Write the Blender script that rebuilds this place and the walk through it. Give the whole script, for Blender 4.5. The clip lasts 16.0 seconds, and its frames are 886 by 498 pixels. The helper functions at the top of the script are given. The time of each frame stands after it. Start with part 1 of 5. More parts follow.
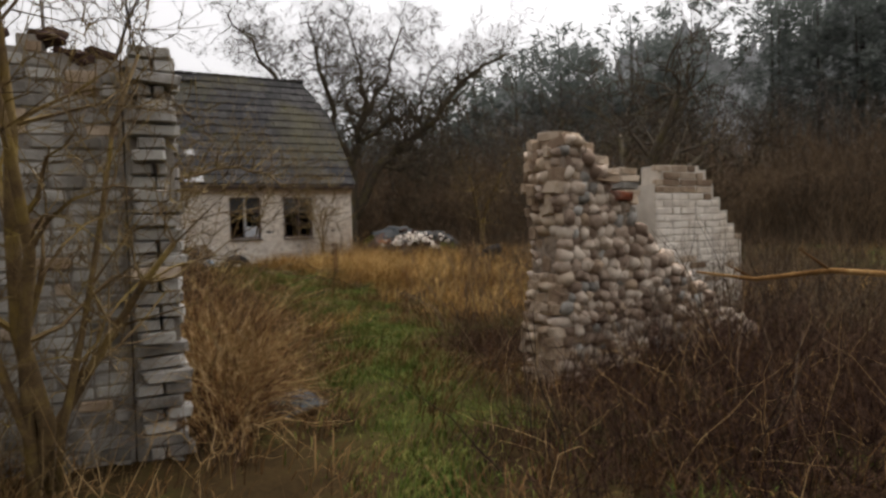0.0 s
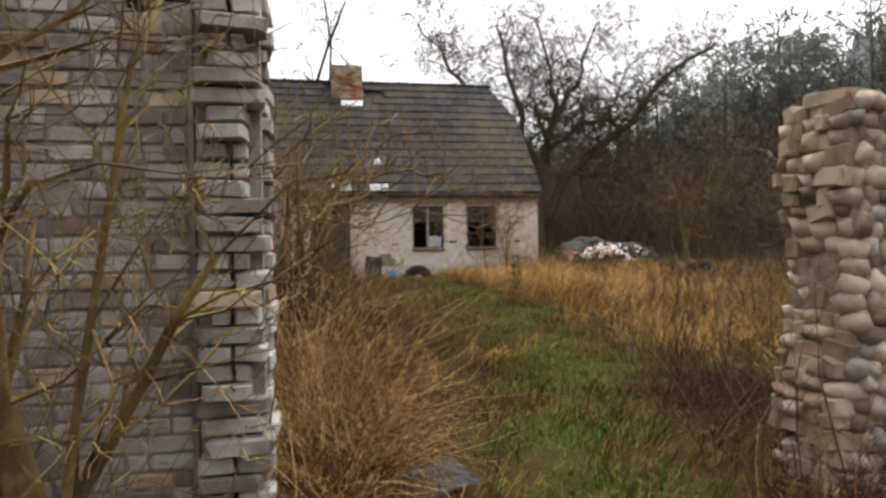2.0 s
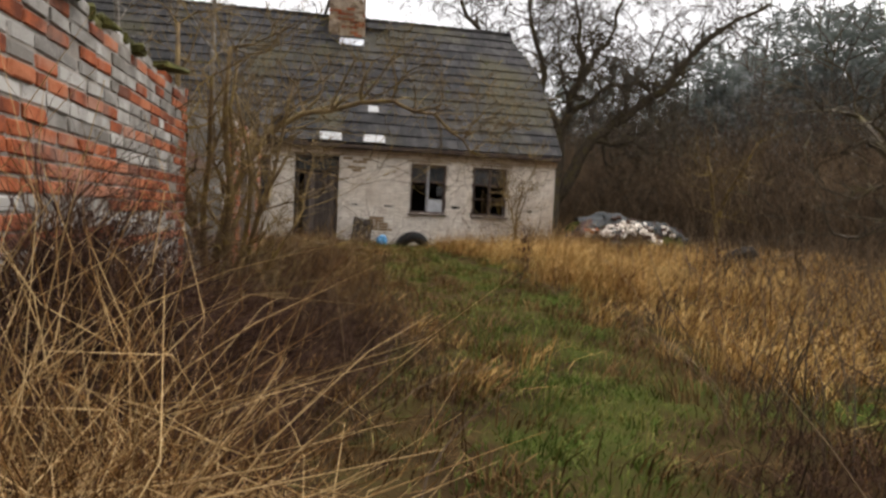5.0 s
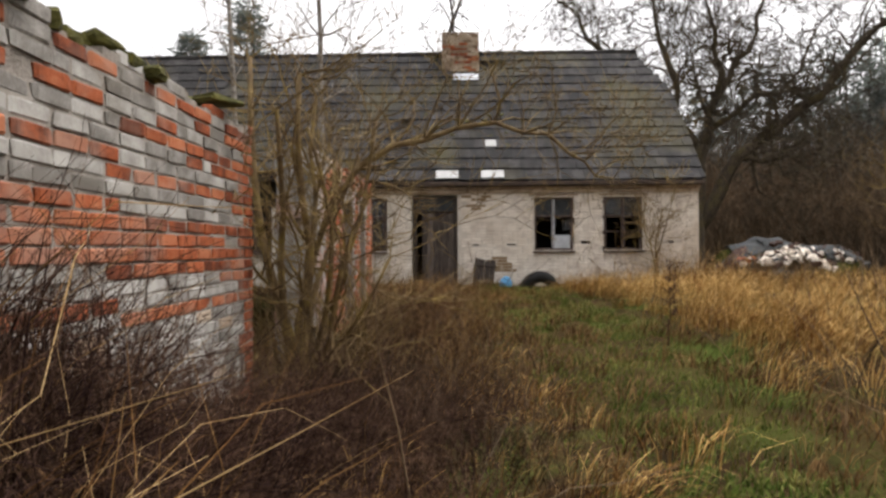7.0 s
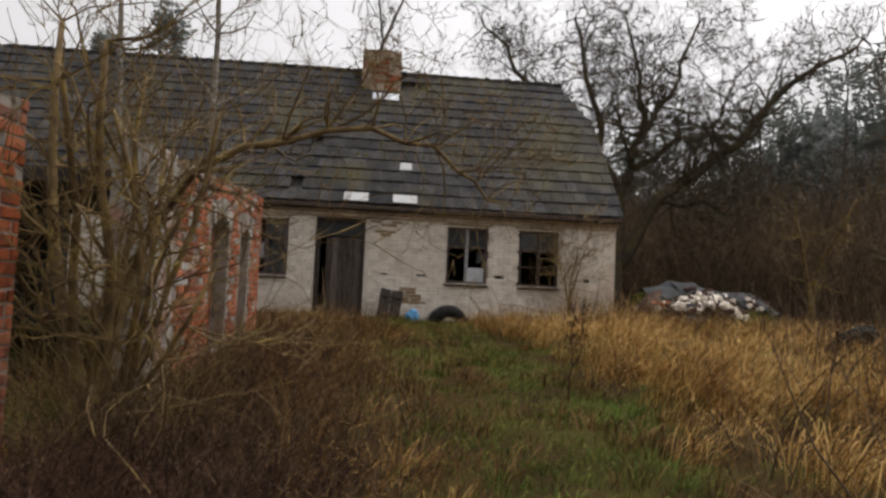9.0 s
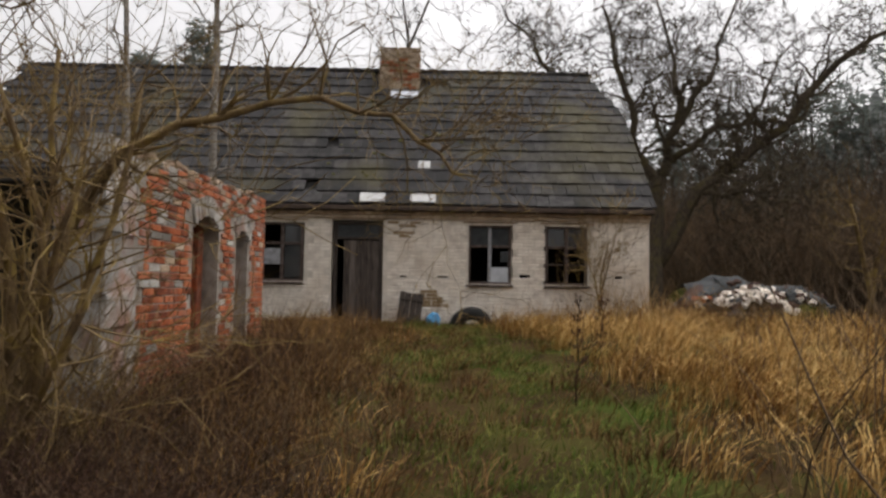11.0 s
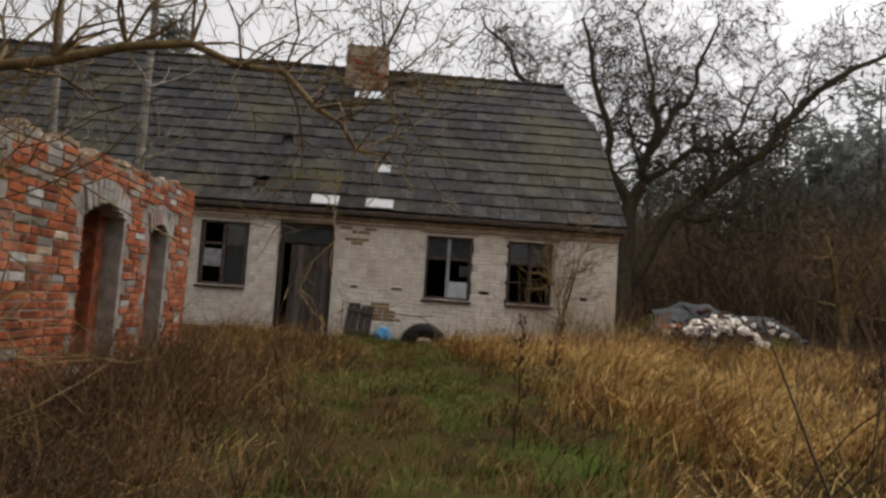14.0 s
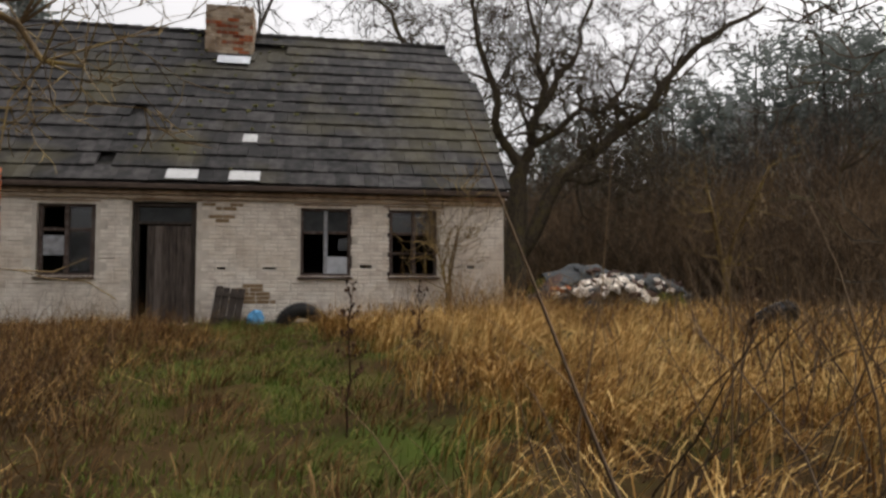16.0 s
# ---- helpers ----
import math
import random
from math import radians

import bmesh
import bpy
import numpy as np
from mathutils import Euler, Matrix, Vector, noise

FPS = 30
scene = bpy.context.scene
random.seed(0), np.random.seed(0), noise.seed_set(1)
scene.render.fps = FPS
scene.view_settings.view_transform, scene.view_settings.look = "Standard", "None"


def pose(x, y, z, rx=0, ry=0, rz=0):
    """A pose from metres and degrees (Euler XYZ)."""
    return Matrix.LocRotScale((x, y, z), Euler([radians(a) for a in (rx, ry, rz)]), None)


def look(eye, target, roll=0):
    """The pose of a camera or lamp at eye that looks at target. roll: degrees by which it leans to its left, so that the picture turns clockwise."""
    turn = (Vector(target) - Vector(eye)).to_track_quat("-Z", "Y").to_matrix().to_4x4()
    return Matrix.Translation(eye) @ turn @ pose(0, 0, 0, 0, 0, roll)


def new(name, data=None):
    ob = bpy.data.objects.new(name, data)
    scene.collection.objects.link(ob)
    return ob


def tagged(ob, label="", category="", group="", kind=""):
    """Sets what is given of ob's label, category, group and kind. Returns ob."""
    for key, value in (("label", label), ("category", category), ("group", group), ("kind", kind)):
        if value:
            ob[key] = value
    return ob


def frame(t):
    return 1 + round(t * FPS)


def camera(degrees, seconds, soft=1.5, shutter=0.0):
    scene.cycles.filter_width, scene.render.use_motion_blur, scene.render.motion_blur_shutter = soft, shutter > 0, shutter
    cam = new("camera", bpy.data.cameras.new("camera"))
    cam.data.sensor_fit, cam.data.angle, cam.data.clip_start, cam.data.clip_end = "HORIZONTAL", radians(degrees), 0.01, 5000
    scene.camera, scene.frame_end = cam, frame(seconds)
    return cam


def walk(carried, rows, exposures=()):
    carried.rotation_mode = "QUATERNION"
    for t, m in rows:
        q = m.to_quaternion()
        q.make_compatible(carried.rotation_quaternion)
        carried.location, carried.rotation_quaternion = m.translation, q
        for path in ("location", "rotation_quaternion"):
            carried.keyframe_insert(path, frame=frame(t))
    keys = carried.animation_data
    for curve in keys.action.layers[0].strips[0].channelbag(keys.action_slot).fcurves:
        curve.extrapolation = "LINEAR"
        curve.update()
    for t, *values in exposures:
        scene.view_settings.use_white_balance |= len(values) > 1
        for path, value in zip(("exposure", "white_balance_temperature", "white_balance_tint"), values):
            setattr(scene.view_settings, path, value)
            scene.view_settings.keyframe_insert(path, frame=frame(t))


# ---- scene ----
cam = camera(68.0, 16.0, soft=2.8)
PATH = [
    (0, (-0.018, -0.498, 1.245), (0.9, 1.278, 1.193), -1.7),
    (0.5, (0.179, -0.104, 1.22), (0.939, 1.745, 1.159), 0.9),
    (1, (0.362, 0.212, 1.246), (1.02, 2.099, 1.152), -2.4),
    (1.5, (0.574, 0.595, 1.254), (1.066, 2.531, 1.145), -3.2),
    (2, (0.67, 0.999, 1.253), (1.048, 2.963, 1.247), -1.0),
    (2.5, (0.812, 1.482, 1.218), (1.354, 3.407, 1.151), -0.7),
    (3, (0.977, 2.0, 1.204), (1.429, 3.947, 1.141), 2.7),
    (5.5, (1.542, 4.043, 1.185), (1.85, 6.016, 1.073), 1.5),
    (6, (1.659, 4.4, 1.166), (1.861, 6.389, 1.084), -2.4),
    (6.5, (1.79, 4.748, 1.222), (1.797, 6.745, 1.132), -0.8),
    (7, (1.794, 5.009, 1.25), (1.746, 7.008, 1.252), -0.4),
    (7.5, (1.816, 5.254, 1.273), (1.893, 7.247, 1.422), 0.2),
    (8, (1.842, 5.465, 1.286), (1.974, 7.459, 1.369), -0.1),
    (8.5, (2.074, 5.821, 1.301), (2.265, 7.81, 1.392), 2.6),
    (11, (3.039, 6.854, 1.159), (3.059, 8.851, 1.271), 0.9),
    (11.5, (3.078, 7.008, 1.158), (3.048, 8.998, 1.357), 2.7),
    (12, (3.098, 7.201, 1.192), (3.154, 9.191, 1.38), 3.2),
    (12.5, (3.141, 7.289, 1.177), (3.146, 9.284, 1.309), 3.5),
    (13, (3.357, 7.54, 1.147), (3.229, 9.53, 1.305), 2.4),
    (13.5, (3.426, 7.709, 1.154), (3.353, 9.706, 1.235), 2.2),
    (14, (3.501, 7.909, 1.156), (3.593, 9.901, 1.317), 3.8),
    (14.5, (3.582, 8.077, 1.156), (3.851, 10.055, 1.278), 3.5),
    (15, (3.801, 8.341, 1.085), (4.018, 10.326, 1.199), 1.4),
    (15.5, (4.123, 8.525, 1.099), (4.442, 10.495, 1.228), 1.0),
    (16, (4.27, 8.697, 1.077), (4.629, 10.662, 1.18), 0.0),
]
EXPOSURES = [(0.0, -0.62, 6600, 13), (1.0, -0.35, 6600, 13), (2.5, -0.02, 6600, 13), (5.5, -0.18, 6600, 13), (7.0, -0.05, 6600, 13), (8.0, -0.50, 6600, 13), (8.5, -0.66, 6600, 13), (11.0, -0.48, 6600, 13), (12.0, -0.98, 6600, 13), (13.0, -0.85, 6600, 13), (14.5, -0.66, 6600, 13), (16.0, -0.55, 6600, 13)]
walk(cam, [(t, look(eye, target, roll)) for t, eye, target, roll in PATH], EXPOSURES)

# ---- world, sun, exposure ----
world = bpy.data.worlds.new("overcast_sky")
scene.world = world
world.use_nodes = True
wn, wl = world.node_tree.nodes, world.node_tree.links
sky = wn.new("ShaderNodeTexSky")
sky.sky_type = "NISHITA"
sky.sun_disc = False
sky.sun_elevation, sky.sun_rotation = radians(70), radians(63)
sky.air_density, sky.dust_density = 1.0, 6.0
hsv = wn.new("ShaderNodeHueSaturation")
hsv.inputs["Saturation"].default_value = 0.05
wl.new(sky.outputs[0], hsv.inputs["Color"])
wl.new(hsv.outputs[0], wn["Background"].inputs["Color"])
wn["Background"].inputs["Strength"].default_value = 0.36
sun_data = bpy.data.lights.new("sun", "SUN")
sun_data.energy, sun_data.angle, sun_data.color = 0.35, radians(50), (1.0, 0.97, 0.93)
sun = new("sun", sun_data)
sun.matrix_world = look((6.5, 3.3, 20), (0, 0, 0))


# ---- materials ----
def mat(name, colors, rough=0.9, scale=6.0, fine=60.0, bump=0.3, vary=0.0, metal=0.0, stain=None, stain_scale=0.8, stain_amount=0.5, stretch=(1, 1, 1), shine=0.2, dist=0.01):
    """A weathered surface: colours mixed by coarse and fine noise, piece to piece variation, stains and relief."""
    m = bpy.data.materials.new(name)
    m.use_nodes = True
    n, l = m.node_tree.nodes, m.node_tree.links
    b = n["Principled BSDF"]
    b.inputs["Roughness"].default_value = rough
    b.inputs["Metallic"].default_value = metal
    b.inputs["Specular IOR Level"].default_value = shine if bump else 0.03
    co = n.new("ShaderNodeNewGeometry")
    mp = n.new("ShaderNodeMapping")
    mp.inputs["Scale"].default_value = stretch
    l.new(co.outputs["Position"], mp.inputs["Vector"])
    t1 = n.new("ShaderNodeTexNoise")
    t1.inputs["Scale"].default_value, t1.inputs["Detail"].default_value = scale, 5
    t2 = n.new("ShaderNodeTexNoise")
    t2.inputs["Scale"].default_value, t2.inputs["Detail"].default_value = fine, 3
    for t in (t1, t2):
        l.new(mp.outputs[0], t.inputs["Vector"])
    mix = n.new("ShaderNodeMath")
    mix.operation = "MULTIPLY_ADD"
    l.new(t2.outputs["Fac"], mix.inputs[0])
    mix.inputs[1].default_value = 0.35
    sub = n.new("ShaderNodeMath")
    sub.operation = "ADD"
    sub.inputs[1].default_value = -0.17
    l.new(t1.outputs["Fac"], sub.inputs[0])
    l.new(sub.outputs[0], mix.inputs[2])
    fac = mix.outputs[0]
    if vary:
        oi = n.new("ShaderNodeObjectInfo")
        add = n.new("ShaderNodeMath")
        add.operation = "ADD"
        l.new(oi.outputs["Random"], add.inputs[0])
        l.new(co.outputs["Random Per Island"], add.inputs[1])
        fr = n.new("ShaderNodeMath")
        fr.operation = "FRACT"
        l.new(add.outputs[0], fr.inputs[0])
        ma = n.new("ShaderNodeMath")
        ma.operation = "MULTIPLY_ADD"
        ma.inputs[1].default_value = vary
        l.new(fr.outputs[0], ma.inputs[0])
        s2 = n.new("ShaderNodeMath")
        s2.operation = "ADD"
        s2.inputs[1].default_value = -vary / 2
        l.new(fac, s2.inputs[0])
        l.new(s2.outputs[0], ma.inputs[2])
        fac = ma.outputs[0]
    ramp = n.new("ShaderNodeValToRGB")
    e = ramp.color_ramp.elements
    k = len(colors)
    e[0].position, e[1].position = 0.25, 0.75
    e[0].color, e[1].color = (*colors[0], 1), (*colors[-1], 1)
    for i in range(1, k - 1):
        q = e.new(0.25 + 0.5 * i / (k - 1))
        q.color = (*colors[i], 1)
    l.new(fac, ramp.inputs[0])
    out = ramp.outputs[0]
    if stain:
        t3 = n.new("ShaderNodeTexNoise")
        t3.inputs["Scale"].default_value, t3.inputs["Detail"].default_value = stain_scale, 6
        l.new(co.outputs["Position"], t3.inputs["Vector"])
        r3 = n.new("ShaderNodeMapRange")
        r3.inputs[1].default_value, r3.inputs[2].default_value = 0.5, 0.68
        r3.inputs[4].default_value = stain_amount
        l.new(t3.outputs["Fac"], r3.inputs[0])
        mx = n.new("ShaderNodeMix")
        mx.data_type = "RGBA"
        l.new(r3.outputs[0], mx.inputs[0])
        l.new(out, mx.inputs[6])
        mx.inputs[7].default_value = (*stain, 1)
        out = mx.outputs[2]
    l.new(out, b.inputs["Base Color"])
    if bump:
        bp = n.new("ShaderNodeBump")
        bp.inputs["Strength"].default_value, bp.inputs["Distance"].default_value = bump, dist
        l.new(mix.outputs[0], bp.inputs["Height"])
        l.new(bp.outputs[0], b.inputs["Normal"])
    return m


BRICK_RED = mat("red_brick", [(0.13, 0.038, 0.018), (0.31, 0.08, 0.028), (0.4, 0.14, 0.065)], scale=9, vary=0.5, stain=(0.27, 0.22, 0.18), stain_scale=3.0, stain_amount=0.45, bump=0.5)
BRICK_GREY = mat("sand_lime_brick", [(0.17, 0.155, 0.135), (0.3, 0.28, 0.25), (0.42, 0.4, 0.36)], scale=7, vary=0.6, stain=(0.13, 0.11, 0.08), stain_scale=1.6, stain_amount=0.5, bump=0.5)
BRICK_WHITE = mat("whitewashed_brick", [(0.52, 0.45, 0.38), (0.73, 0.66, 0.57), (0.82, 0.76, 0.67)], scale=5, vary=0.16, stain=(0.45, 0.35, 0.24), stain_scale=0.7, stain_amount=0.45, bump=0.4)
BRICK_TAN = mat("tan_brick", [(0.22, 0.15, 0.1), (0.38, 0.28, 0.19), (0.5, 0.4, 0.3)], scale=6, vary=0.6, stain=(0.15, 0.11, 0.08), stain_scale=2.0, bump=0.6)
MORTAR = mat("old_mortar", [(0.13, 0.11, 0.09), (0.25, 0.22, 0.185), (0.35, 0.32, 0.28)], scale=5, bump=0.8, dist=0.02)
RUBBLE_MORTAR = mat("tan_rubble_mortar", [(0.12, 0.09, 0.065), (0.27, 0.21, 0.16), (0.4, 0.33, 0.26)], scale=9, fine=50, bump=1.0, dist=0.03)
MORTAR_PALE = mat("lime_mortar", [(0.4, 0.35, 0.29), (0.57, 0.51, 0.43), (0.68, 0.62, 0.54)], scale=4, bump=0.6)
PLASTER = mat("grey_plaster", [(0.13, 0.12, 0.105), (0.28, 0.26, 0.23), (0.42, 0.39, 0.35)], scale=4, stain=(0.26, 0.1, 0.055), stain_scale=2.4, stain_amount=0.7, bump=0.7, dist=0.02)
STONE = mat("field_stone", [(0.18, 0.125, 0.09), (0.38, 0.29, 0.22), (0.54, 0.45, 0.36)], scale=8, vary=0.8, bump=0.5)
CLAY = mat("ochre_clay", [(0.2, 0.1, 0.03), (0.34, 0.18, 0.06), (0.42, 0.25, 0.1)], scale=6, bump=1.0, dist=0.03)
TILE = mat("roof_tile", [(0.009, 0.0085, 0.0082), (0.022, 0.0205, 0.0198), (0.052, 0.048, 0.046)], rough=0.82, scale=5, vary=0.34, stain=(0.07, 0.06, 0.025), stain_scale=0.45, stain_amount=0.65, bump=0.5)
TILE_PALE = mat("pale_new_tile", [(0.35, 0.35, 0.34), (0.5, 0.5, 0.49)], rough=0.7, scale=9, vary=0.3)
WOOD_DARK = mat("dark_weathered_wood", [(0.018, 0.015, 0.013), (0.05, 0.04, 0.033), (0.085, 0.07, 0.06)], scale=3, fine=40, stretch=(12, 12, 1), bump=0.6)
WOOD_DOOR = mat("grey_brown_door_planks", [(0.035, 0.028, 0.024), (0.09, 0.072, 0.06), (0.15, 0.125, 0.108)], scale=3, fine=40, stretch=(12, 12, 1), vary=0.3, bump=0.6)
WOOD_EAVE = mat("eave_timber", [(0.03, 0.022, 0.017), (0.07, 0.05, 0.04), (0.12, 0.09, 0.07)], scale=4, stretch=(1, 10, 10), bump=0.6)
WOOD_FRAME = mat("flaking_window_paint", [(0.04, 0.03, 0.026), (0.085, 0.06, 0.05), (0.15, 0.13, 0.12)], scale=9, bump=0.6)
PAINT_PALE = mat("pale_flaking_paint", [(0.16, 0.16, 0.16), (0.3, 0.3, 0.31), (0.42, 0.43, 0.45)], scale=7)
# Near-black so rooms behind the openings read as unlit; shade in the colour.
DARK_ROOM = mat("dark_room_shade", [(0.02, 0.018, 0.016), (0.05, 0.045, 0.04)], scale=2)
EARTH = mat("damp_earth", [(0.016, 0.011, 0.006), (0.04, 0.026, 0.012), (0.05, 0.045, 0.014)], scale=1.2, fine=22, stain=(0.04, 0.075, 0.012), stain_scale=0.55, stain_amount=0.7, bump=0.6, dist=0.03, shine=0.0)
BARK = mat("mossy_bark", [(0.03, 0.024, 0.018), (0.075, 0.058, 0.04), (0.12, 0.095, 0.06)], scale=6, fine=50, stretch=(3, 3, 1), bump=1.0, dist=0.02, stain=(0.12, 0.1, 0.03), stain_scale=3, stain_amount=0.5)
BARK_LICHEN = mat("lichen_bark", [(0.06, 0.04, 0.022), (0.15, 0.1, 0.048), (0.26, 0.185, 0.075)], scale=7, fine=60, bump=0.9, dist=0.015, stain=(0.27, 0.19, 0.04), stain_scale=5, stain_amount=0.6)
BARK_BIRCH = mat("birch_bark", [(0.06, 0.05, 0.04), (0.2, 0.175, 0.145), (0.36, 0.33, 0.29)], scale=4, stretch=(1, 1, 5), bump=0.5)
BARK_DARK = mat("far_bark", [(0.05, 0.042, 0.034), (0.09, 0.075, 0.06)], scale=4, vary=0.5)
TWIG = mat("bare_twig", [(0.045, 0.03, 0.02), (0.1, 0.068, 0.04), (0.15, 0.11, 0.07)], scale=5, vary=0.6, bump=0)
TWIG_RUST = mat("rusty_thicket_twig", [(0.06, 0.045, 0.032), (0.12, 0.085, 0.055), (0.19, 0.13, 0.075)], scale=0.5, vary=0.5, bump=0)
CANE = mat("dry_cane", [(0.09, 0.044, 0.016), (0.25, 0.138, 0.05), (0.48, 0.33, 0.16)], scale=4, vary=0.8, bump=0)
BRAMBLE = mat("dark_bramble", [(0.022, 0.012, 0.01), (0.055, 0.03, 0.022), (0.11, 0.065, 0.04)], scale=2, vary=0.7, bump=0)
GRASS = mat("green_grass", [(0.04, 0.068, 0.011), (0.085, 0.122, 0.022), (0.19, 0.175, 0.05)], rough=0.6, scale=1.5, vary=0.6, bump=0)
STRAW = mat("golden_dead_grass", [(0.13, 0.062, 0.016), (0.33, 0.178, 0.05), (0.54, 0.355, 0.135)], rough=0.7, scale=0.9, vary=0.9, bump=0)
LITTER = mat("brown_dead_grass", [(0.045, 0.024, 0.01), (0.11, 0.058, 0.022), (0.2, 0.12, 0.05)], rough=0.8, scale=1.0, vary=0.8, bump=0)
# Needle green lifted towards pale grey: distance haze mixed into the colour.
NEEDLE = mat("hazed_needle", [(0.09, 0.105, 0.095), (0.15, 0.165, 0.15), (0.21, 0.225, 0.21)], scale=1, vary=0.6, bump=0)
nn, nl = NEEDLE.node_tree.nodes, NEEDLE.node_tree.links
thin = nn.new("ShaderNodeBsdfTranslucent")
thin.inputs["Color"].default_value = (0.2, 0.22, 0.2, 1)
leafmix = nn.new("ShaderNodeMixShader")
leafmix.inputs[0].default_value = 0.5
nl.new(nn["Principled BSDF"].outputs[0], leafmix.inputs[1])
nl.new(thin.outputs[0], leafmix.inputs[2])
nl.new(leafmix.outputs[0], nn["Material Output"].inputs["Surface"])
RUBBER = mat("old_tyre_rubber", [(0.012, 0.012, 0.012), (0.028, 0.027, 0.026)], rough=0.65, scale=12)
BLUE = mat("blue_plastic", [(0.05, 0.19, 0.36), (0.1, 0.3, 0.5)], rough=0.45, scale=8)
FELT = mat("roofing_felt", [(0.025, 0.027, 0.028), (0.06, 0.065, 0.066)], rough=0.75, scale=4, bump=0.5)
RUST = mat("rusty_sheet", [(0.03, 0.016, 0.012), (0.075, 0.04, 0.028)], rough=0.8, scale=6)
MOSS = mat("moss", [(0.03, 0.03, 0.01), (0.08, 0.075, 0.02), (0.13, 0.12, 0.03)], scale=10, bump=1.0, dist=0.02)
SOOT = mat("soot_stain", [(0.2, 0.13, 0.07), (0.32, 0.23, 0.14)], scale=5, bump=0)
METAL = mat("zinc_sheet", [(0.38, 0.4, 0.42), (0.55, 0.57, 0.6)], rough=0.5, metal=0.3, scale=6)
# Emission in mottled greys stands in for haze over the far woods.
MIST = bpy.data.materials.new("glowing_mist_backdrop")
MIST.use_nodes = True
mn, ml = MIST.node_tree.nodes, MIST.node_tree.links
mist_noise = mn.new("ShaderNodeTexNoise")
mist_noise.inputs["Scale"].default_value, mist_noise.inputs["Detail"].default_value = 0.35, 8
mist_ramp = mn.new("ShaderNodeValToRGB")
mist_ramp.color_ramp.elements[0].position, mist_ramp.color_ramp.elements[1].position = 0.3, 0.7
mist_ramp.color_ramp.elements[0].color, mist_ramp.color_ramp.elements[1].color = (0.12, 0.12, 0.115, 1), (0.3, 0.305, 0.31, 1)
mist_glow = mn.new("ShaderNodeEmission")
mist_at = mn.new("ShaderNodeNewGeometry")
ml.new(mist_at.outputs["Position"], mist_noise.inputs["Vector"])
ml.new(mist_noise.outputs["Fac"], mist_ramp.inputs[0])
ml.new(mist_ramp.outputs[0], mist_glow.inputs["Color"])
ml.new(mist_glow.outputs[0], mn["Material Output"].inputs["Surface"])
GLASS = bpy.data.materials.new("dusty_glass")
GLASS.use_nodes = True
gb = GLASS.node_tree.nodes["Principled BSDF"]
gb.inputs["Base Color"].default_value = (0.6, 0.62, 0.63, 1)
gb.inputs["Roughness"].default_value = 0.06
gb.inputs["Transmission Weight"].default_value = 0.95


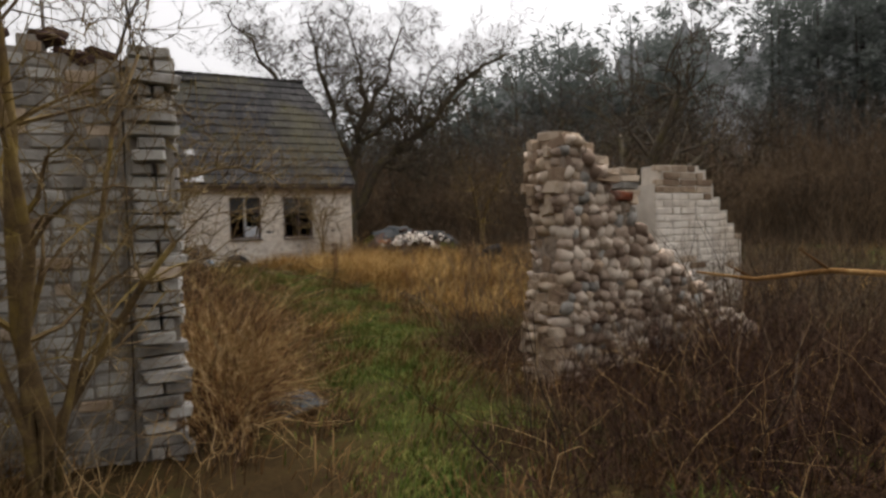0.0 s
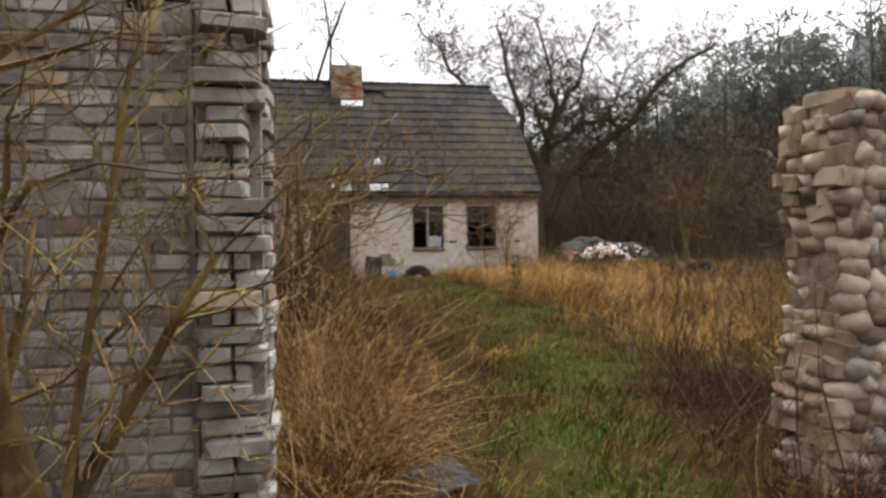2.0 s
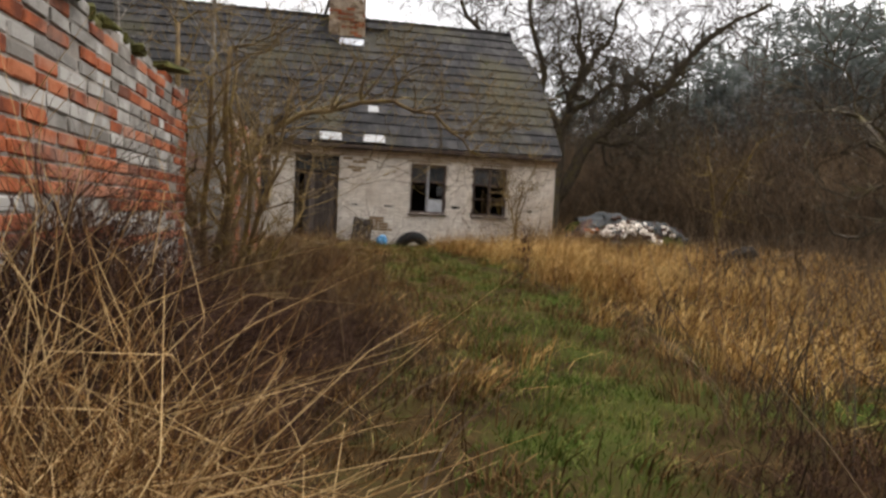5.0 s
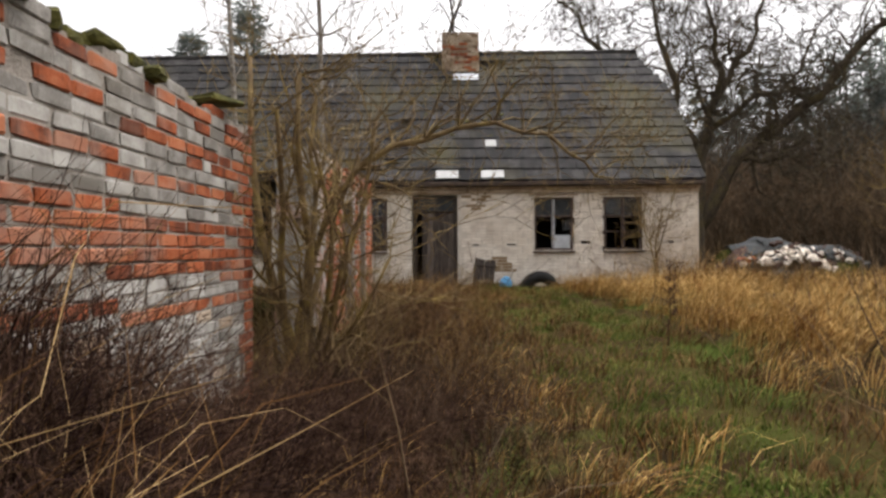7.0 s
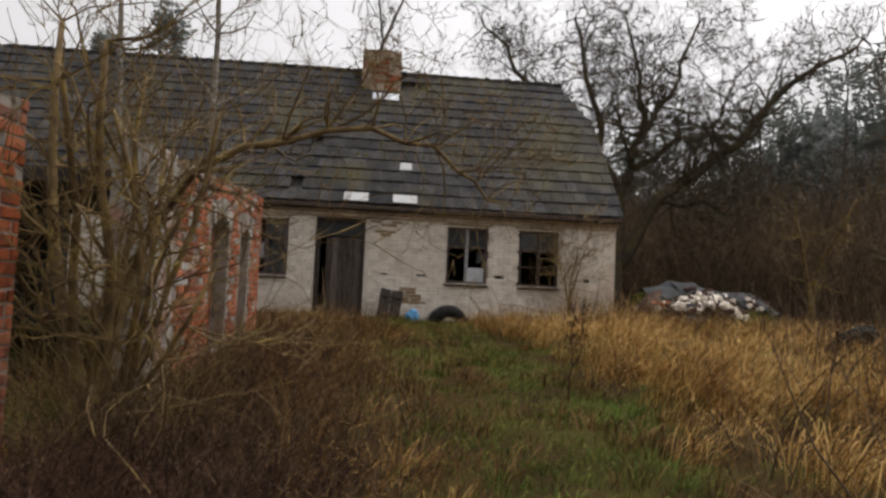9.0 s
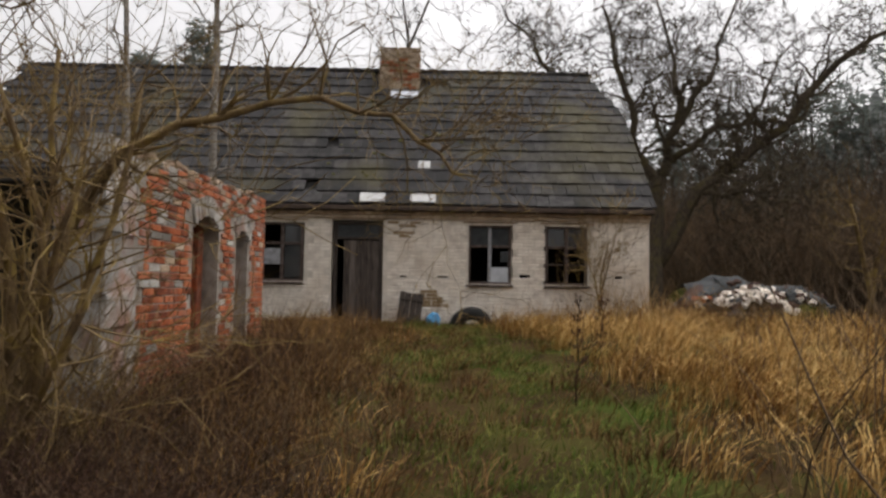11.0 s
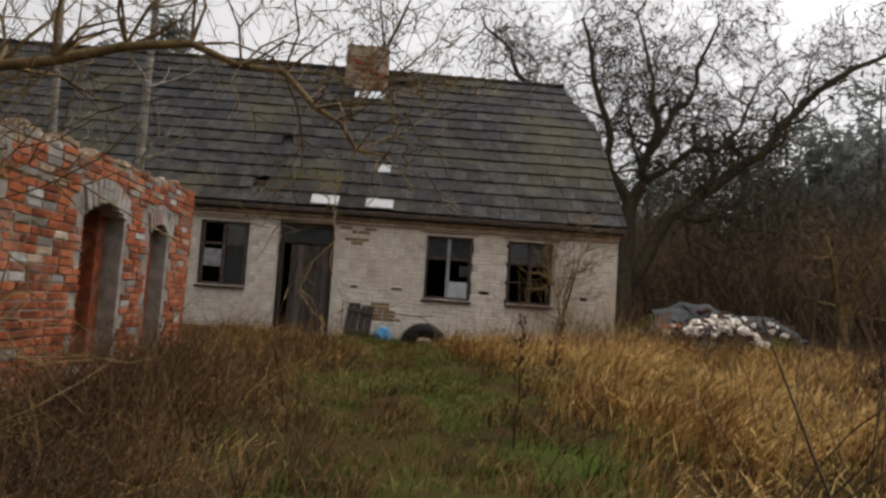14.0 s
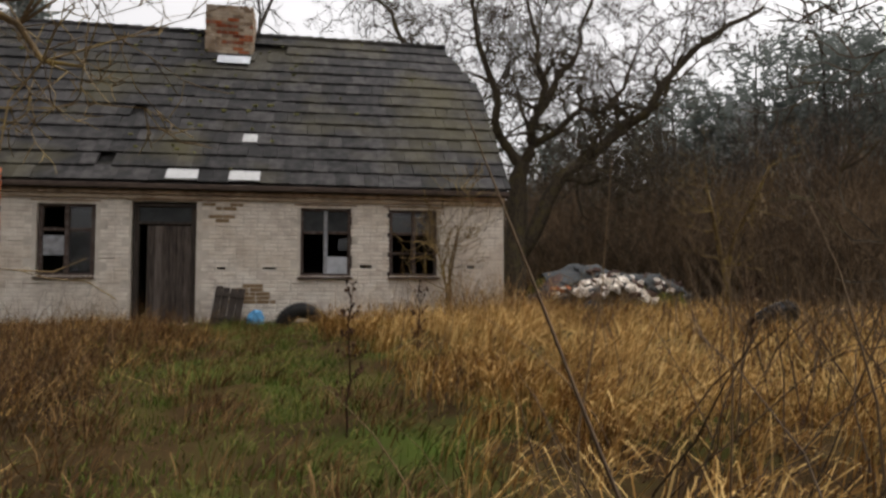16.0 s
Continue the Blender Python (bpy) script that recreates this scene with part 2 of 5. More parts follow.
# ---- mesh builders ----
class Shape:
    """Collects boxes, tubes and sheets into one mesh."""

    def __init__(self):
        self.v, self.f = [], []

    def add(self, vs, fs):
        k = len(self.v)
        self.v += [tuple(p) for p in vs]
        self.f += [tuple(i + k for i in q) for q in fs]

    def box(self, c, s, m=None, ch=0.0, jit=0.0):
        """A box about c of size s, edges chamfered by ch."""
        h = [q / 2 for q in s]
        ch = min(ch, min(h) * 0.8)
        sg = [(a, b, d) for a in (-1, 1) for b in (-1, 1) for d in (-1, 1)]
        vs, idx = [], {}
        if ch <= 0:
            for q in sg:
                idx[q] = len(vs)
                vs.append(Vector((q[0] * h[0], q[1] * h[1], q[2] * h[2])))
            fs = []
            for ax in range(3):
                o = [i for i in range(3) if i != ax]
                for sd in (-1, 1):
                    ring = []
                    for a, b in ((-1, -1), (1, -1), (1, 1), (-1, 1)):
                        q = [0, 0, 0]
                        q[ax], q[o[0]], q[o[1]] = sd, a, b
                        ring.append(idx[tuple(q)])
                    fs.append(ring)
        else:
            for q in sg:
                for ax in range(3):
                    idx[(q, ax)] = len(vs)
                    vs.append(Vector([q[i] * (h[i] - (0 if i == ax else ch)) for i in range(3)]))
            fs = []
            for ax in range(3):
                o = [i for i in range(3) if i != ax]
                for sd in (-1, 1):
                    ring = []
                    for a, b in ((-1, -1), (1, -1), (1, 1), (-1, 1)):
                        q = [0, 0, 0]
                        q[ax], q[o[0]], q[o[1]] = sd, a, b
                        ring.append(idx[(tuple(q), ax)])
                    fs.append(ring)
                for a in (-1, 1):
                    for b in (-1, 1):
                        lo, hi = [0, 0, 0], [0, 0, 0]
                        lo[ax], hi[ax] = -1, 1
                        lo[o[0]] = hi[o[0]] = a
                        lo[o[1]] = hi[o[1]] = b
                        lo, hi = tuple(lo), tuple(hi)
                        fs.append([idx[(lo, o[0])], idx[(hi, o[0])], idx[(hi, o[1])], idx[(lo, o[1])]])
            for q in sg:
                fs.append([idx[(q, 0)], idx[(q, 1)], idx[(q, 2)]])
        out = []
        for q in fs:
            a, b, d = vs[q[0]], vs[q[1]], vs[q[2]]
            nrm = (b - a).cross(d - a)
            mid = sum((vs[i] for i in q), Vector()) / len(q)
            out.append(q if nrm.dot(mid) > 0 else q[::-1])
        if jit:
            vs = [p + Vector([random.uniform(-jit, jit) for _ in range(3)]) for p in vs]
        if m is not None:
            vs = [m @ p for p in vs]
        self.add([p + Vector(c) for p in vs], out)

    def tube(self, pts, radii, sides=5, cap=True):
        pts = [Vector(p) for p in pts]
        vs, fs = [], []
        n = len(pts)
        ref = Vector((0.31, 0.17, 0.93))
        for i, p in enumerate(pts):
            d = (pts[min(i + 1, n - 1)] - pts[max(i - 1, 0)])
            d = d.normalized() if d.length > 1e-6 else Vector((0, 0, 1))
            a = d.cross(ref)
            if a.length < 0.05:
                a = d.cross(Vector((1, 0, 0)))
            a.normalize()
            b = d.cross(a)
            for s in range(sides):
                w = 2 * math.pi * s / sides
                vs.append(p + (a * math.cos(w) + b * math.sin(w)) * radii[i])
        for i in range(n - 1):
            for s in range(sides):
                t = (s + 1) % sides
                fs.append((i * sides + s, i * sides + t, (i + 1) * sides + t, (i + 1) * sides + s))
        if cap:
            fs.append(tuple(range(sides))[::-1])
            fs.append(tuple((n - 1) * sides + s for s in range(sides)))
        self.add(vs, fs)

    def mesh(self, name, material, smooth=False):
        me = bpy.data.meshes.new(name)
        me.from_pydata(self.v, [], self.f)
        me.materials.append(material)
        if smooth:
            me.polygons.foreach_set("use_smooth", [True] * len(me.polygons))
        me.update()
        return me

    def obj(self, name, material, parent=None, label="", smooth=False):
        ob = new(name, self.mesh(name, material, smooth))
        if parent:
            ob.parent = parent
        return tagged(ob, label) if label else ob


def thing(name, at, label, category, group="", kind=""):
    """An Empty at the base of a thing."""
    ob = new(name)
    ob.location = at
    bpy.context.view_layer.update()
    return tagged(ob, label, category, group, kind)


def under(ob, parent):
    """Parents ob, whose mesh is in world coordinates, keeping its place."""
    ob.parent = parent
    ob.matrix_parent_inverse = parent.matrix_world.inverted()
    return ob


def smoothstep(v):
    v = np.clip(v, 0, 1)
    return v * v * (3 - 2 * v)


def level(x, y):
    """The ground's height."""
    x, y = np.asarray(x, float), np.asarray(y, float)
    z = -0.2 + 0.46 * smoothstep((y - 8.5) / 11.0)
    z = z + 1.0 * np.exp(-((x - 0.15) / 0.55) ** 2 - ((y - 6.9) / 1.2) ** 2)
    z = z + 0.25 * np.exp(-((x - 4.6) / 1.3) ** 2 - ((y - 3.6) / 1.0) ** 2)
    z = z + 0.03 * np.sin(1.7 * x + 0.6 * y) * np.cos(1.3 * y - 0.4 * x) + 0.015 * np.sin(5.1 * x + 2.0) * np.sin(4.3 * y)
    return z


def raw_mesh(name, verts, faces_flat, sizes, material, parent=None):
    me = bpy.data.meshes.new(name)
    me.vertices.add(len(verts))
    me.vertices.foreach_set("co", np.ascontiguousarray(verts, dtype=np.float32).ravel())
    me.loops.add(len(faces_flat))
    me.loops.foreach_set("vertex_index", np.ascontiguousarray(faces_flat, dtype=np.int32))
    me.polygons.add(len(sizes))
    starts = np.concatenate(([0], np.cumsum(sizes)[:-1])).astype(np.int32)
    me.polygons.foreach_set("loop_start", starts)
    me.update(calc_edges=True)
    me.materials.append(material)
    ob = new(name, me)
    if parent:
        ob.parent = parent
    return ob


RNG = np.random.default_rng(7)


def blades(name, P, H, W, material, lean=0.5, wind=(0.4, 0.1), parent=None, bias=None):
    """Grass: a bent tapered blade at each place of P, H high and W wide."""
    n = len(P)
    a = RNG.uniform(0, 2 * np.pi, n)
    d = np.stack([np.cos(a), np.sin(a), np.zeros(n)], 1) * RNG.uniform(0.1, 1, n)[:, None] * lean
    d[:, 0] += wind[0] * RNG.uniform(0, 1, n) * lean
    d[:, 1] += wind[1] * RNG.uniform(0, 1, n) * lean
    if bias is not None:
        d[:, :2] += bias * RNG.uniform(0.3, 1, n)[:, None]
    s = RNG.uniform(0, 2 * np.pi, n)
    side = np.stack([np.cos(s), np.sin(s), np.zeros(n)], 1) * W[:, None]
    verts = np.zeros((n, 7, 3))
    for k, (u, w) in enumerate(((0, 1.0), (0.4, 0.85), (0.78, 0.55))):
        c = P + d * (H * u ** 2)[:, None]
        c[:, 2] += H * (u - np.minimum(0.6, 0.3 * np.linalg.norm(d, axis=1)) * u * u)
        verts[:, 2 * k], verts[:, 2 * k + 1] = c - side * w * 0.5, c + side * w * 0.5
    c = P + d * (H * 1.15)[:, None]
    c[:, 2] += H * np.maximum(0.1, 1.0 - 0.55 * np.linalg.norm(d, axis=1))
    verts[:, 6] = c
    pat = np.array([0, 1, 3, 2, 2, 3, 5, 4, 4, 5, 6])
    idx = (pat[None, :] + 7 * np.arange(n)[:, None]).ravel()
    return raw_mesh(name, verts.reshape(-1, 3), idx, np.tile([4, 4, 3], n), material, parent)


def stems(name, P, D, L, R, material, droop=0.5, wob=0.08, segs=5, parent=None):
    """Thin stems: from P along D, L long, R thick, drooping, with crooked joints."""
    n = len(P)
    verts = np.zeros((n, (segs + 1) * 3, 3))
    D = D / np.linalg.norm(D, axis=1)[:, None]
    pos, cur = P.copy(), D.copy()
    ang = RNG.uniform(0, 6.28, n)
    for k in range(segs + 1):
        r = R * (1 - 0.85 * k / segs)
        u = np.cross(cur, np.array([0.3, 0.2, 0.93]))
        u /= np.linalg.norm(u, axis=1)[:, None] + 1e-6
        w = np.cross(cur, u)
        for s in range(3):
            q = ang + s * 2.0944
            verts[:, 3 * k + s] = pos + (u * np.cos(q)[:, None] + w * np.sin(q)[:, None]) * r[:, None]
        pos = pos + cur * (L / segs)[:, None]
        cur = cur + RNG.normal(0, wob, (n, 3))
        cur[:, 2] -= droop / segs * RNG.uniform(0.3, 1.4, n)
        cur /= np.linalg.norm(cur, axis=1)[:, None]
    pat = []
    for k in range(segs):
        for s in range(3):
            t = (s + 1) % 3
            pat += [3 * k + s, 3 * k + t, 3 * k + 3 + t, 3 * k + 3 + s]
    pat = np.array(pat)
    idx = (pat[None, :] + (segs + 1) * 3 * np.arange(n)[:, None]).ravel()
    return raw_mesh(name, verts.reshape(-1, 3), idx, np.full(n * segs * 3, 4), material, parent)


def scatter(n, x0, x1, y0, y1, keep=None):
    """n places on the ground in a rectangle, thinned by keep(x, y) in 0 to 1."""
    x, y = RNG.uniform(x0, x1, n), RNG.uniform(y0, y1, n)
    if keep is not None:
        ok = RNG.uniform(0, 1, n) < keep(x, y)
        x, y = x[ok], y[ok]
    return np.stack([x, y, level(x, y) - 0.02], 1)


def grow(sh, p, d, length, r, depth, kids=3, bend=0.28, up=0.12, shrink=0.68, min_r=0.004, spread=0.75):
    """A crooked limb with its side limbs, as tapered tubes."""
    n = max(2, min(7, int(length / 0.25) + 1))
    pts, rad = [Vector(p)], [r]
    d = Vector(d).normalized()
    ds = [d.copy()]
    for i in range(n):
        d = d + Vector([random.gauss(0, bend) for _ in range(3)]) + Vector((0, 0, up))
        d.normalize()
        pts.append(pts[-1] + d * (length / n))
        rad.append(max(min_r * 0.6, r * (1 - 0.55 * (i + 1) / n)))
        ds.append(d.copy())
    sh.tube(pts, rad, 6 if r > 0.05 else (4 if r > 0.015 else 3), cap=False)
    if depth <= 0:
        return
    for k in range(kids + 1):
        i = n if k == 0 else random.randint(max(1, n // 3), n)
        base = ds[i]
        side = Vector([random.gauss(0, 1) for _ in range(3)])
        side = (side - base * side.dot(base)).normalized()
        nd = base * random.uniform(0.5, 0.9) + side * spread * random.uniform(0.6, 1.2)
        grow(sh, pts[i], nd, length * shrink * random.uniform(0.7, 1.15), max(min_r, rad[i] * (0.85 if k == 0 else 0.6)), depth - 1, kids, bend, up, shrink, min_r, spread)


# ---- ground ----
def ground():
    def axis(a, b, step, far):
        mid = np.arange(a, b + step / 2, step)
        out = np.array([3, 8, 18, 40, 90, 200, 420.0])
        return np.concatenate((a - out[::-1] * far, mid, b + out * far))

    xs, ys = axis(-8, 22, 0.2, 1), axis(-6, 34, 0.2, 1)
    X, Y = np.meshgrid(xs, ys, indexing="ij")
    Z = level(X, Y)
    near = (np.abs(X - 6) < 18) & (np.abs(Y - 14) < 24)
    Z = Z + np.where(near, 0.02 * RNG.normal(size=Z.shape), 0)
    nx, ny = X.shape
    i, j = np.meshgrid(np.arange(nx - 1), np.arange(ny - 1), indexing="ij")
    a = (i * ny + j).ravel()
    quads = np.stack([a, a + ny, a + ny + 1, a + 1], 1)
    ob = raw_mesh("ground", np.stack([X, Y, Z], 2).reshape(-1, 3), quads.ravel(), np.full(len(quads), 4), EARTH)
    tagged(ob, "damp overgrown earth with moss and dead litter", "ground", kind="structure")


ground()


# ---- bricks ----
def brick_mesh(name, material, jit, soft=0.09):
    sh = Shape()
    sh.box((0, 0, 0), (1, 1, 1), ch=soft, jit=jit)
    return sh.mesh(name, material)


BRICK_SETS = {}


def brick_set(material):
    if material.name not in BRICK_SETS:
        BRICK_SETS[material.name] = [brick_mesh("brick", material, 0.05) for _ in range(5)]
    return BRICK_SETS[material.name]


def brick_face(wall, o, u, n, length, z0, top, opening, pick, course=0.083, blen=0.27, deep=0.07, proud=0.014, joint=0.014, near=None, limit=300, tilt=0.012, start=0.0, miss=0.0, name="brick"):
    """Bricks in running bond on a wall's face: o its foot, u along it, n outwards. Those for which near() holds are single, the rest joined."""
    o, u, n = Vector(o), Vector(u).normalized(), Vector(n).normalized()
    rest, count = {}, 0
    rot = Matrix((u, n, Vector((0, 0, 1)))).transposed().to_4x4()
    row, z = 0, z0
    while z < z0 + 6:
        s = start - (blen / 2 if row % 2 else 0)
        while s < length:
            w = blen if (row * 7 + int(s * 10)) % 5 else blen / 2
            a, b = max(s, start), min(s + w, length)
            s += w
            if b - a < 0.05:
                continue
            c, zc = (a + b) / 2, z + course / 2
            if zc > top(c) or opening(a + 0.02, zc) or opening(b - 0.02, zc) or opening(c, zc) or random.random() < miss:
                continue
            material = pick(c, zc, row)
            pos = o + u * c + Vector((0, 0, zc)) + n * (proud - deep / 2 + random.uniform(-0.006, 0.008))
            m = Matrix.Translation(pos) @ rot @ Euler([random.gauss(0, tilt) for _ in range(3)]).to_matrix().to_4x4()
            size = (b - a - joint, deep, course - joint * random.uniform(0.7, 1.3))
            if near and near(c, zc) and count < limit:
                ob = new(name, random.choice(brick_set(material)))
                ob.matrix_world = m @ Matrix.Diagonal((*size, 1))
                ob.parent = wall
                count += 1
            else:
                rest.setdefault(material.name, (material, Shape()))[1].box(pos, size, (m.to_3x3()).to_4x4(), ch=0.006, jit=0.003)
        z += course
        row += 1
    for material, sh in rest.values():
        tagged(sh.obj("brickwork", material, wall), kind="stuff")


def core(name, o, u, n, length, z0, top, opening, thick, material, step=0.14, zs=0.1, back=0.0):
    """A wall's body behind its brick face, as stacked columns with a broken top and openings."""
    o, u, n = Vector(o), Vector(u).normalized(), Vector(n).normalized()
    rot = Matrix((u, n, Vector((0, 0, 1)))).transposed().to_4x4()
    sh = Shape()
    k = max(1, int(round(length / step)))
    w = length / k
    for i in range(k):
        c = (i + 0.5) * w
        t = top(c)
        z, lo = z0, None
        while z < t - 1e-6:
            zn = min(z + zs, t)
            if opening(c, (z + zn) / 2):
                if lo is not None:
                    sh.box(o + u * c + Vector((0, 0, (lo + z) / 2)) - n * thick / 2, (w, thick, z - lo), rot)
                lo = None
            elif lo is None:
                lo = z
            z = zn
        if lo is not None:
            sh.box(o + u * c + Vector((0, 0, (lo + t) / 2)) - n * thick / 2, (w, thick, t - lo), rot)
    ob = sh.obj(name, material)
    bm = bmesh.new()
    bm.from_mesh(ob.data)
    bmesh.ops.remove_doubles(bm, verts=bm.verts, dist=0.0005)
    bm.to_mesh(ob.data)
    bm.free()
    return ob


NO = lambda a, z: False


# ---- ruined barn: gable wall with its broken pier ----
def gable_wall():
    x0 = -4.5
    top = lambda u: 2.42 + 0.07 * math.sin(u * 5.1) + 0.05 * math.sin(u * 17) - (0.5 * max(0, 2.2 - u) * 0.0)
    wall = core("wall_gable", (x0, 4.205, 0), (1, 0, 0), (0, -1, 0), 4.62, -0.3, top, NO, 0.4, MORTAR)
    tagged(wall, "crumbling gable wall of grey sand-lime bricks", "ruined wall", kind="structure")

    def pick(u, z, row):
        if z > 1.9 and random.random() < 0.2:
            return BRICK_TAN
        return BRICK_TAN if random.random() < 0.06 else BRICK_GREY

    brick_face(wall, (x0, 4.205, 0), (1, 0, 0), (0, -1, 0), 4.6, -0.25, top, NO, pick, near=lambda u, z: u > 3.5, tilt=0.02, miss=0.025, blen=0.2, joint=0.016)
    pier_top = lambda u: 2.3 + 0.05 * math.sin(u * 30)
    pier = core("wall_pier", (0.13, 4.2, 0), (1, 0, 0), (0, -1, 0), 0.29, -0.3, pier_top, NO, 0.4, MORTAR)
    tagged(pier, "broken toothed end of the brick gable wall", "ruined wall", kind="structure")
    z = -0.25
    rnd = random.Random(4)
    while z < 2.44:
        h = 0.083
        out = rnd.choice((0.0, 0.02, 0.05, 0.07, 0.03))
        left = rnd.choice((0.13, 0.16, 0.2, 0.15))
        right = 0.42 + rnd.choice((0.0, 0.02, 0.05, -0.05))
        material = BRICK_TAN if rnd.random() < 0.08 else BRICK_GREY
        spans = [(left, right)] if rnd.random() < 0.6 else [(left, 0.29), (0.3, right)]
        for a, b in spans:
            ob = new("brick", rnd.choice(brick_set(material)))
            ob.matrix_world = pose((a + b) / 2, 4.2 - out - 0.02, z + h / 2, rnd.gauss(0, 1), rnd.gauss(0, 1.2), rnd.gauss(0, 3)) @ Matrix.Diagonal((b - a - 0.008, 0.16, h - 0.012, 1))
            ob.parent = pier
        ob = new("brick", rnd.choice(brick_set(material)))
        ob.matrix_world = pose(0.37 + rnd.uniform(-0.02, 0.04), 4.44, z + h / 2, 0, 0, rnd.gauss(0, 3)) @ Matrix.Diagonal((0.12, 0.27, h - 0.012, 1))
        ob.parent = pier
        z += h
    cap = Shape()
    for i in range(26):
        x = rnd.uniform(-1.8, 0.35)
        cap.box((x, 4.35 + rnd.uniform(-0.12, 0.12), top(x + 4.5) + 0.02 + rnd.uniform(0, 0.05)), (rnd.uniform(0.12, 0.3), rnd.uniform(0.1, 0.2), rnd.uniform(0.04, 0.1)), pose(0, 0, 0, rnd.gauss(0, 8), rnd.gauss(0, 8), rnd.gauss(0, 40)), ch=0.012, jit=0.01)
    ob = cap.obj("coping", RUST, wall, "dark mossy broken coping on the wall")


gable_wall()


# ---- long side wall, red and grey bands ----
def side_wall():
    y0, length = 4.6, 5.75
    top = lambda u: 2.17 + 0.012 * u + 0.03 * math.sin(u * 9)
    wall = core("wall_side", (0.1, y0, 0), (0, 1, 0), (1, 0, 0), length, -0.3, top, NO, 0.4, MORTAR)
    tagged(wall, "long brick wall with red and lime-grey bands", "ruined wall", kind="structure")

    def pick(u, z, row):
        if 1.2 < z < 1.4 or u > length - 0.28:
            return BRICK_RED
        if z < 0.85:
            return BRICK_GREY if random.random() < 0.8 else BRICK_TAN
        if z > 2.08:
            return BRICK_RED if random.random() < 0.6 else BRICK_GREY
        wave = math.sin(row * 2.1 + math.floor(u / 0.9) * 1.3)
        return BRICK_RED if wave > 0.25 + random.uniform(-0.4, 0.4) else BRICK_GREY

    brick_face(wall, (0.1, y0, 0), (0, 1, 0), (1, 0, 0), length, -0.22, top, NO, pick, near=lambda u, z: u > 2.2 and z > 0.7, proud=0.009, miss=0.01, tilt=0.014)
    sh = Shape()
    rnd = random.Random(9)
    for i in range(60):
        u = rnd.uniform(0, length - 0.1)
        sh.box((rnd.uniform(-0.25, 0.08), y0 + u, top(u) + 0.03 + rnd.uniform(-0.01, 0.04)), (rnd.uniform(0.12, 0.28), rnd.uniform(0.12, 0.3), rnd.uniform(0.04, 0.09)), pose(0, 0, 0, rnd.gauss(0, 6), rnd.gauss(0, 6), rnd.gauss(0, 30)), ch=0.015, jit=0.012)
    sh.obj("coping", MOSS, wall, "mossy weathered coping bricks")


side_wall()

# ---- second wing with the arched openings ----
WING_O, WING_U, WING_N = Vector((0.07, 12.75, 0)), Vector((-0.01, 1, 0)).normalized(), Vector((1, 0.01, 0)).normalized()


